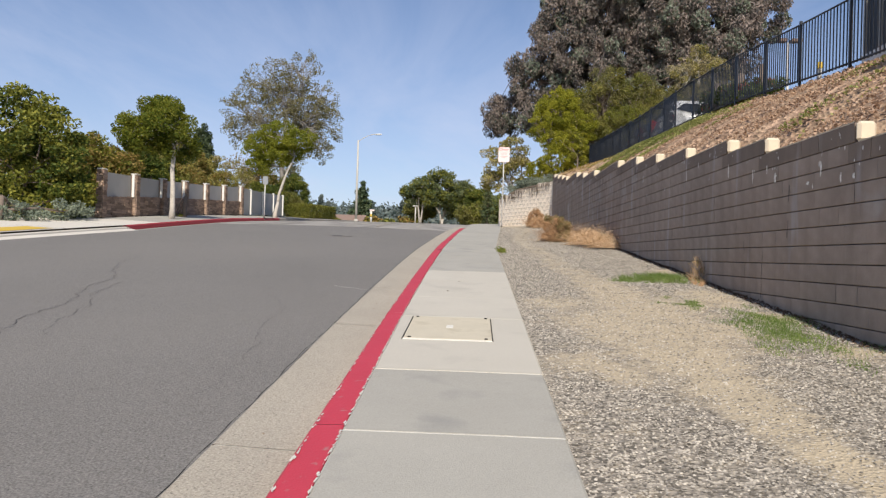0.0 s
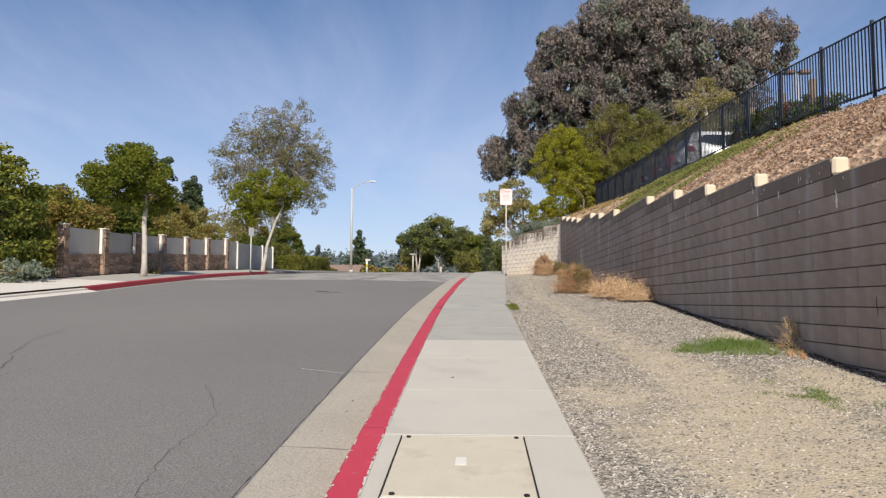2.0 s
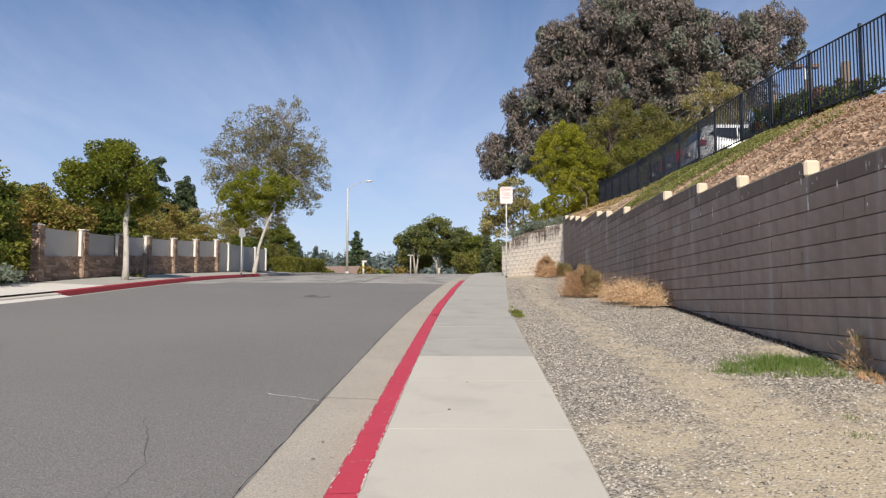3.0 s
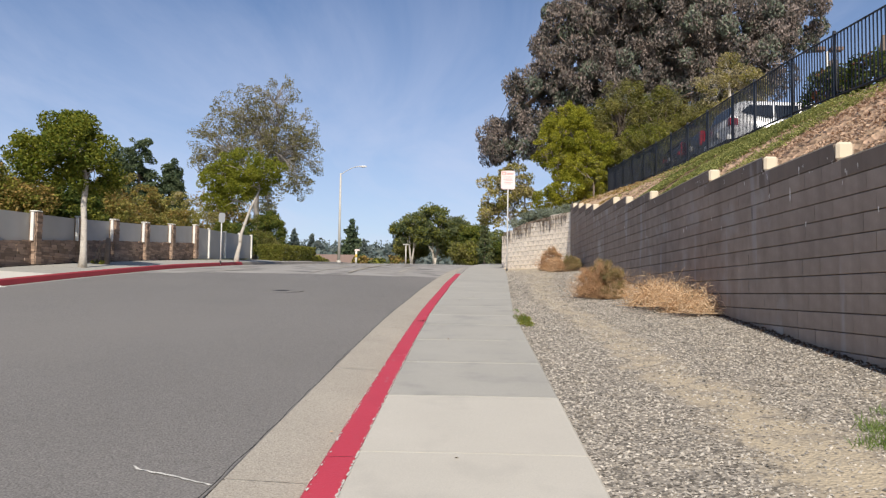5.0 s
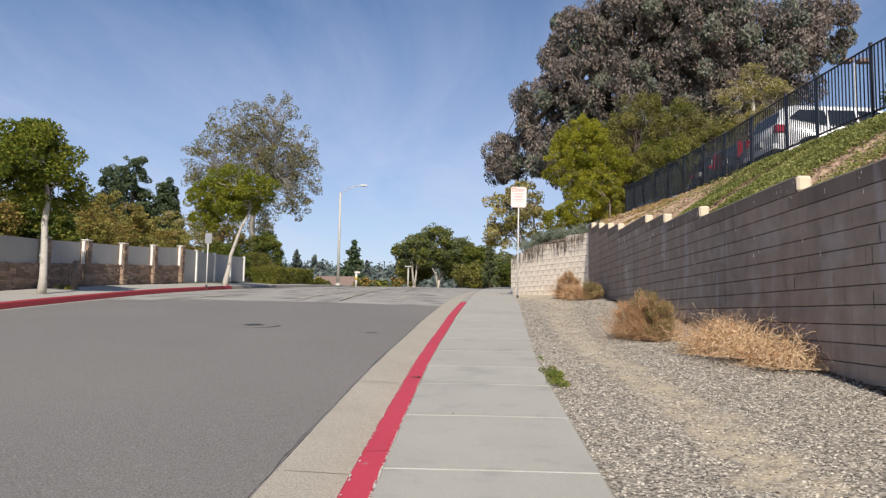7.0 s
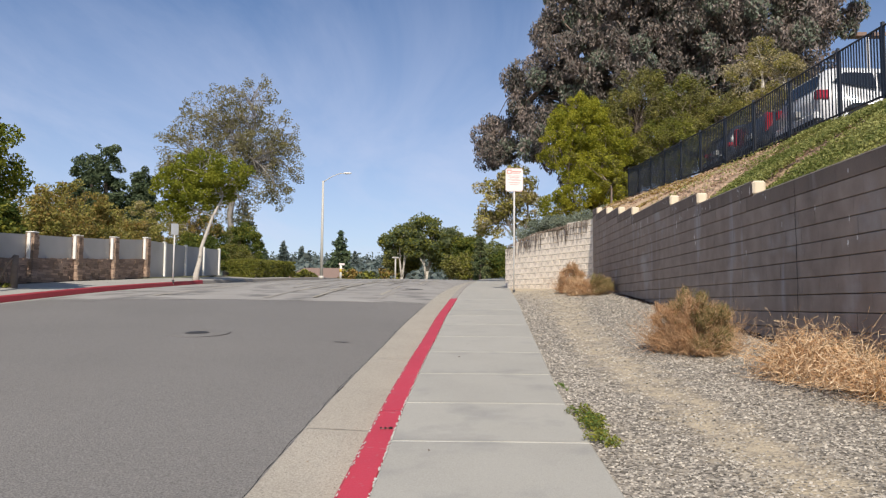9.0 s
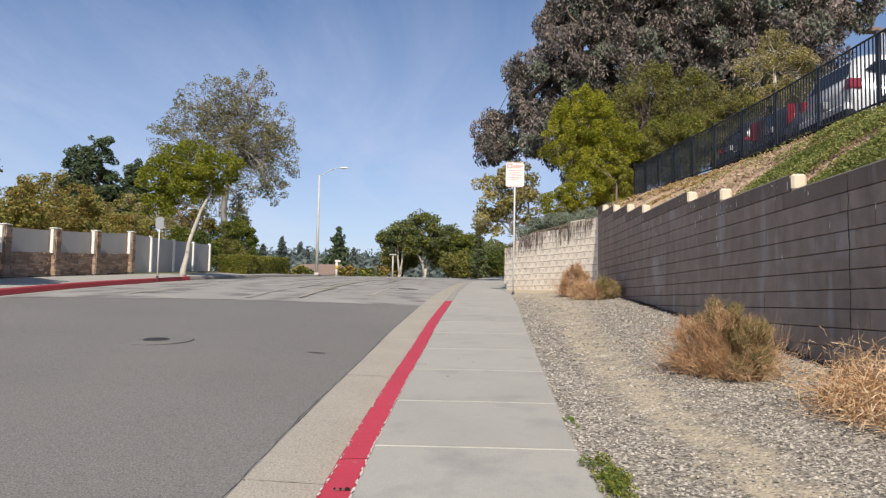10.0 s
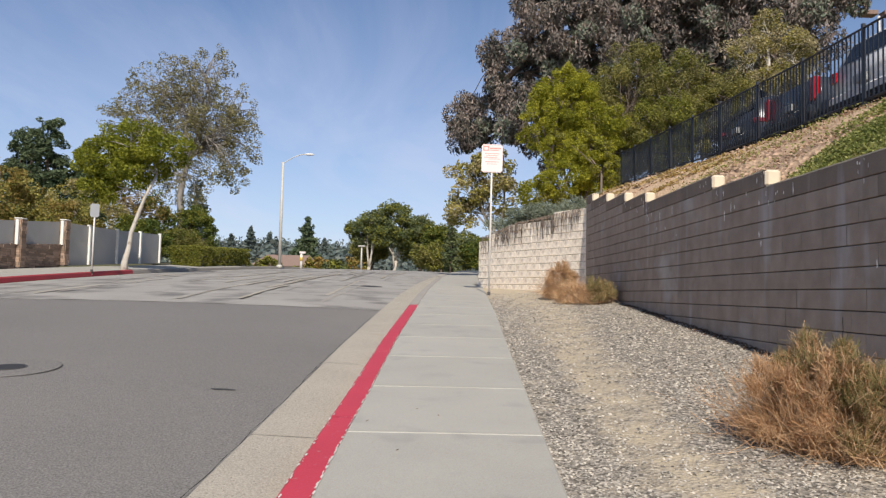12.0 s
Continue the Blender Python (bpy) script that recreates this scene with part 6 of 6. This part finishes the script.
scatter("bank_litter", "brown leaf litter and bark on the bank", 30000, 6, 26, 0, 1, 0.028, "mulch", 131, lambda x, y: 1.0 if y < 18 else 0.35)
scatter("bank_litter", "pale dry litter on the bank", 9000, 26, 44, 0, 1, 0.03, "mulch", 132, lambda x, y: 0.8)
scatter("bank_cover", "green trailing groundcover on the bank", 80000, 17.5, 29.5, 0.0, 0.9, 0.022, "cover", 133,
        lambda x, y: (1.0 if y < 24.3 + (x - 3.8) * 0.45 and x < 6.0 else 0.03) * (1.0 if y > 19.0 else 0.35) * (0.35 + 0.65 * clumped(x, y, 1.7, -0.25)), 0.12)
scatter("bank_cover", "yellowing groundcover on the bank", 7000, 29, 43, 0, 0.85, 0.045, "yellow_cover", 134, lambda x, y: clumped(x, y, 1.1, 0.05), 0.06)
scatter("bank_cover", "thin green tufts in the mulch", 1500, 8, 18, 0.1, 0.95, 0.03, "cover", 135, lambda x, y: clumped(x, y, 0.8, 0.35), 0.08)
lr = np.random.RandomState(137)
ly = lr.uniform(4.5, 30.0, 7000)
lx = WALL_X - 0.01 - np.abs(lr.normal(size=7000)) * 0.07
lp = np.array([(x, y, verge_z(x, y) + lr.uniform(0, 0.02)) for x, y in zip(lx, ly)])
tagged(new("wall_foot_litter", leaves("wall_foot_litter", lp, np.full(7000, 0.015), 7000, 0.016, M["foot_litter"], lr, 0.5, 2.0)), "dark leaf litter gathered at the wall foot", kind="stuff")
for k, (x, y, h) in enumerate([(6.9, 21.3, 0.8), (6.95, 19.6, 0.75), (7.0, 18.2, 0.6), (6.15, 9.6, 0.7)]):
    z = fence_z(y) if x > 6.5 else hill_z(x, y)
    mass((x, y, z), "dark low shrub behind the fence", [(x, y, z + h * 0.5, 0.45, 0.9, h * 0.5)], "leaf_dark", 2500, 0.05, 50, 0.16, 140 + k, group="shrubs behind the fence", second=("shoot", 0.15), twigs=6)

# ---- parked cars ----
def car(at, rot, length, width, height, paint, label, truck=False, seed=0, lamps=(0.62, 1.0)):
    ob = thing("parked_car", at, label, "car")
    ob.rotation_euler = (0, 0, rot)
    L, W, H = length, width / 2, height
    # x runs from the tail (0) to the nose (L)
    if truck:
        prof = [(0.02, 0.55), (0.0, 1.15), (1.55, 1.18), (1.75, H - 0.1), (1.95, H), (3.2, H), (3.9, 1.2), (L - 0.25, 1.08), (L, 0.85), (L, 0.45)]
    else:
        prof = [(0.05, 0.45), (0.0, 0.9), (0.05, 1.05), (0.26, H - 0.07), (0.55, H), (2.6, H - 0.03), (3.4, 1.12), (L - 0.3, 0.95), (L, 0.75), (L, 0.4)]
    bm = bmesh.new()
    def width_at(z):
        return W * (1.0 if z < 1.0 else 1.0 - 0.22 * (z - 1.0) / max(0.1, H - 1.0))
    left = [bm.verts.new((x, -width_at(z), z)) for x, z in prof]
    right = [bm.verts.new((x, width_at(z), z)) for x, z in prof]
    lowl = [bm.verts.new((x, -W * 0.97, 0.3)) for x, z in (prof[0], prof[-1])]
    lowr = [bm.verts.new((x, W * 0.97, 0.3)) for x, z in (prof[0], prof[-1])]
    for i in range(len(prof) - 1):
        bm.faces.new((left[i], left[i + 1], right[i + 1], right[i]))
    bm.faces.new([lowl[0]] + left + [lowl[1]])
    bm.faces.new(list(reversed([lowr[0]] + right + [lowr[1]])))
    bm.faces.new((lowl[0], left[0], right[0], lowr[0]))
    bm.faces.new((left[-1], lowl[1], lowr[1], right[-1]))
    bm.faces.new((lowl[1], lowl[0], lowr[0], lowr[1]))
    bmesh.ops.recalc_face_normals(bm, faces=bm.faces)
    part("body", bm_mesh("body", bm, M[paint], 0.05, True), ob)
    # side windows, rear window, windscreen: thin panes set just proud
    zw0, zw1 = 1.1, H - 0.14
    def side(name, pts, s):
        v = []
        for x, z in pts:
            v.append((x, s * (width_at(z) + 0.008), z))
        n = len(v)
        v += [(x, y - s * 0.03, z) for x, y, z in v]
        f = [tuple(range(n)), tuple(reversed(range(n, 2 * n)))] + [(i, (i + 1) % n, n + (i + 1) % n, n + i) for i in range(n)]
        part(name, mesh_of(name, v, f, M["car_glass"]), ob)
    for s in (-1, 1):
        if truck:
            side("side_window", [(1.9, zw0 + 0.08), (2.05, zw1), (2.6, zw1), (2.6, zw0 + 0.08)], s)
            side("side_window", [(2.68, zw0 + 0.08), (2.68, zw1), (3.15, zw1), (3.6, zw0 + 0.12)], s)
        else:
            side("side_window", [(0.35, zw0 + 0.16), (0.62, zw1), (1.25, zw1), (1.25, zw0)], s)
            side("side_window", [(1.33, zw0), (1.33, zw1), (2.0, zw1), (2.0, zw0)], s)
            side("side_window", [(2.08, zw0), (2.08, zw1), (2.62, zw1 - 0.04), (3.2, zw0)], s)
    if not truck:
        rv = [(0.10, -W * 0.74, 1.16), (0.10, W * 0.74, 1.16), (0.22, W * 0.62, H - 0.14), (0.22, -W * 0.62, H - 0.14)]
        rv = [(x - 0.02, y, z) for x, y, z in rv] + [(x + 0.03, y, z) for x, y, z in rv]
        part("rear_window", mesh_of("rear_window", rv, [(3, 2, 1, 0), (4, 5, 6, 7), (0, 1, 5, 4), (2, 3, 7, 6), (1, 2, 6, 5), (3, 0, 4, 7)], M["car_glass"]), ob)
    for s in (-1, 1):
        z0, z1 = lamps
        part("tail_lamp", box("tail_lamp", (-0.035, min(s * W * 0.82, s * (W + 0.012)), z0), (0.22 if not truck else 0.12, max(s * W * 0.82, s * (W + 0.012)), z1), M["tail"], 0.02), ob, "red tail lamp")
        part("mirror", box("mirror", (2.75, min(s * W, s * (W + 0.2)), 1.0), (2.9, max(s * W, s * (W + 0.2)), 1.18), M[paint], 0.03), ob)
    part("bumper", box("bumper", (-0.09, -W * 0.95, 0.38), (0.1, W * 0.95, 0.6), M[paint], 0.04), ob)
    part("number_plate", box("number_plate", (-0.055 if truck else -0.1, -0.15, 0.66), (0.06, 0.15, 0.8), M["sign_back"], 0.004), ob)
    part("lower_cladding", box("lower_cladding", (-0.11, -W - 0.012, 0.24), (L - 0.1, W + 0.012, 0.46), M["tyre"], 0.03), ob, "black plastic lower cladding")
    for x in (0.85, L - 0.95):
        for s in (-1, 1):
            bm = bmesh.new()
            bmesh.ops.create_cone(bm, cap_ends=True, segments=24, radius1=0.43, radius2=0.43, depth=0.05, matrix=Matrix.Translation((x, s * (W - 0.005), 0.36)) @ Matrix.Rotation(math.pi / 2, 4, "X"))
            part("wheel_arch", bm_mesh("wheel_arch", bm, M["tyre"], 0.01), ob, "black wheel arch")
            bm = bmesh.new()
            bmesh.ops.create_cone(bm, cap_ends=True, segments=24, radius1=0.34, radius2=0.34, depth=0.22, matrix=Matrix.Translation((x, s * (W - 0.06), 0.34)) @ Matrix.Rotation(math.pi / 2, 4, "X"))
            w = part("wheel", bm_mesh("tyre", bm, M["tyre"], 0.02), ob)
            bm = bmesh.new()
            bmesh.ops.create_cone(bm, cap_ends=True, segments=20, radius1=0.21, radius2=0.19, depth=0.02, matrix=Matrix.Translation((x, s * (W + 0.052), 0.34)) @ Matrix.Rotation(math.pi / 2, 4, "X"))
            part("rim", bm_mesh("rim", bm, M["rim"]), w)
    return ob


car((7.08, 28.4, fence_z(28) + 0.02), 0.05, 4.6, 1.85, 1.62, "car_white", "white SUV parked with its tail to the fence", lamps=(0.86, 1.06))
car((7.08, 30.98, fence_z(31)), 0.05, 5.3, 1.9, 1.80, "car_dark", "dark pickup truck parked with its tail to the fence", truck=True, lamps=(0.68, 1.14))
car((7.2, 33.8, fence_z(33.8)), 0.05, 4.6, 1.8, 1.46, "car_dark", "dark saloon car parked with its tail to the fence", lamps=(0.76, 0.87))

# ---- far things ----
for k, (x, y, w, zl, zh, mt) in enumerate([(-8.2, 104, 2.3, 8.0, 12.6, "leaf_far"), (-5.2, 106, 2.9, 8.2, 14.2, "leaf_far"), (-2.2, 108, 2.4, 7.0, 12.6, "leaf_far"), (0.6, 104, 2.2, 6.0, 11.4, "leaf_dark"),
                                           (3.2, 100, 2.0, 5.6, 10.0, "leaf_far"), (5.4, 98, 1.8, 5.4, 9.2, "leaf_dark"), (-0.6, 98, 1.6, 5.2, 8.4, "leaf_olive"), (-8.8, 112, 2.0, 6.6, 10.0, "leaf_olive"), (7.6, 96, 2.0, 5.4, 8.6, "leaf_far")]):
    z = lie(x, y)
    tree((x, y, z), "broad green roadside tree beyond the crest", [(0, 0, -0.3, 0.26), (0.1, 0, 1.2, 0.22), (0.3, 0, 2.4, 0.18)],
         [(0, 0, (zl + zh) / 2 - z, w, w, (zh - zl) * 0.42), (w * 0.5, 0, zl + 1.6 - z, w * 0.7, w, (zh - zl) * 0.3), (-w * 0.5, 0, zl + 1.8 - z, w * 0.7, w, (zh - zl) * 0.3), (w * 0.1, 0, zh - 1.4 - z, w * 0.6, w, 1.3)],
         mt, "bark_white" if k in (0, 1, 6) else "bark", 16000, 0.15, 130, 0.75, 160 + k, group="roadside trees beyond the crest", second=("leaf_bush", 0.4), twigs=14, twig_r=0.06)
conifer((-23.8, 150, lie(-23, 150) - 0.5), 13.8, 3.6, "tall pointed cypress on the far slope", 175, 6000, 0.4, "leaf_conifer", ragged=1.5)
for k, (x, y, h) in enumerate([(-18.5, 128, 3.4), (-21.0, 132, 3.0), (-15.0, 126, 3.2), (-12.5, 130, 4.4), (-26, 128, 3.2), (-30, 126, 3.4)]):
    z = lie(x, y)
    mass((x, y, z), "rounded russet and green bush beyond the crest", [(x, y, z + h * 0.5, 2.4, 2, h * 0.5)], ("leaf_rust", "leaf_olive", "leaf_far")[k % 3], 2500, 0.28, 50, 0.6, 180 + k, group="bushes beyond the crest", second=("leaf_bush", 0.4))
# far woods, their distance haze carried by the leaf colour
fr = np.random.RandomState(9)
fp, fq = [], []
for k in range(1500):
    y = fr.uniform(170, 620)
    x = fr.uniform(-0.62, 0.42) * y
    hgt = fr.uniform(4.0, 10.5)
    z = lie(x, y)
    for q in range(5):
        fp.append((x + fr.normal() * 1.0, y + fr.normal() * 2, z + hgt * (q + 0.4) / 5))
        fq.append((1.0 + 2.4 * (1 - q / 5)) * (0.8 if hgt > 7 else 1.2))
tagged(new("far_woods", leaves("far_woods", fp, fq, 90000, 1.0, M["leaf_haze"], fr, 0.9, 1.3)), "wooded hills in the distance, haze mixed into the leaf colour", kind="stuff")
for k, (x, y, h) in enumerate([(-70, 290, 16), (-65, 300, 14), (-80, 300, 13), (-58, 280, 11), (-88, 290, 12), (-31, 300, 12), (-12, 320, 12), (-100, 300, 12), (-45, 310, 12)]):
    conifer((x, y, lie(x, y) - 1), h, h * 0.2, "distant dark conifer on the hill, haze mixed into its colour", 200 + k, 2500, 0.9, "leaf_haze", group="distant conifers", ragged=1.2)
# a house roof and a small post beyond the crest
house = thing("house", (-24.5, 137, 4.0), "low house with a clay tile roof on the far slope", "house")
part("wall", box("wall", (-5, -3, 0), (5, 3, 2.6), M["stucco"]), house)
part("roof", mesh_of("roof", [(-5.6, -3.6, 2.6), (5.6, -3.6, 2.6), (5.6, 3.6, 2.6), (-5.6, 3.6, 2.6), (-3.5, 0, 4.6), (3.5, 0, 4.6)], [(0, 1, 5, 4), (1, 2, 5), (2, 3, 4, 5), (3, 0, 4), (0, 3, 2, 1)], M["roof"]), house)
for x in (-3, 0, 3):
    win = part("window", box("window", (x - 0.6, -3.04, 0.9), (x + 0.6, -2.99, 2.0), M["white_trim"]), house)
    part("pane", box("pane", (x - 0.5, -3.06, 1.0), (x + 0.5, -3.035, 1.9), M["car_glass"]), win)
bol = thing("bollard", (-10.95, 75, street(75) - 0.05), "white post with a yellow band by the kerb", "bollard")
part("post", tubes("post", [[((0, 0, -0.1), 0.1), ((0, 0, 1.15), 0.1)]], M["white_trim"], 10), bol)
part("cap", box("cap", (-0.14, -0.14, 1.15), (0.34, 0.14, 1.32), M["sign"], 0.02), bol)
part("band", tubes("band", [[((0, 0, 0.55), 0.11), ((0, 0, 0.85), 0.11)]], M["yellow"], 10), bol)
light = thing("far_lamp", (-7.4, 88, street(88) - 0.1), "small pale lamp post beyond the crest", "street lamp")
part("pole", tubes("pole", [[((0, 0, 0), 0.09), ((0, 0, 2.45), 0.08)]], M["lamp_metal"], 8), light)
part("head", box("head", (-0.35, -0.2, 2.45), (0.35, 0.2, 2.57), M["lamp_metal"], 0.02), light)

marker = thing("yellow_marker", (7.05, 15.3, fence_z(15.3)), "small post with a bright yellow top behind the fence", "post")
part("post", box("post", (-0.03, -0.03, -0.1), (0.03, 0.03, 0.42), M["steel"], 0.004), marker)
part("top", box("top", (-0.045, -0.04, 0.42), (0.045, 0.04, 0.56), M["yellow"], 0.015), marker)

# small things lying about
dr = random.Random(12)
for k in range(26):
    y = dr.uniform(2, 24)
    on_walk = k % 2
    x = dr.uniform(-0.7, 0.5) if on_walk else dr.uniform(-1.5, -1.0)
    z = (street(y) + 0.004) if on_walk else street(y) - 0.15
    r = dr.uniform(0.008, 0.02)
    me = mesh_of("dry_leaf", [(r, 0, 0.004), (0, r * 0.5, 0.012), (-r, 0, 0.003), (0, -r * 0.5, 0.001)], [(0, 1, 2, 3)], M["bark" if k % 3 else "mulch"])
    ob = tagged(new("dry_leaf", me), "small dry brown leaf on the concrete", "leaf", "dry leaves on the concrete")
    ob.location, ob.rotation_euler = (x, y, z), (dr.uniform(-0.2, 0.3), 0, dr.uniform(0, 6))
twig = thing("seed_cluster", (-0.88, 17.8, street(17.8) + 0.002), "small dark cluster of dried seeds on the red kerb", "debris")
twig.scale = (0.6, 0.6, 0.6)
part("stalk", tubes("stalk", [[((-0.08, 0, 0.01), 0.004), ((0.08, 0.02, 0.012), 0.003)], [((0, 0, 0.012), 0.003), ((0.03, 0.06, 0.02), 0.002)]], M["bark"], 5), twig)
for k in range(7):
    bm = bmesh.new()
    bmesh.ops.create_icosphere(bm, subdivisions=1, radius=dr.uniform(0.010, 0.018), matrix=Matrix.Translation((dr.uniform(-0.07, 0.07), dr.uniform(-0.03, 0.05), 0.014)))
    part("seed", bm_mesh("seed", bm, M["dark"]), twig)
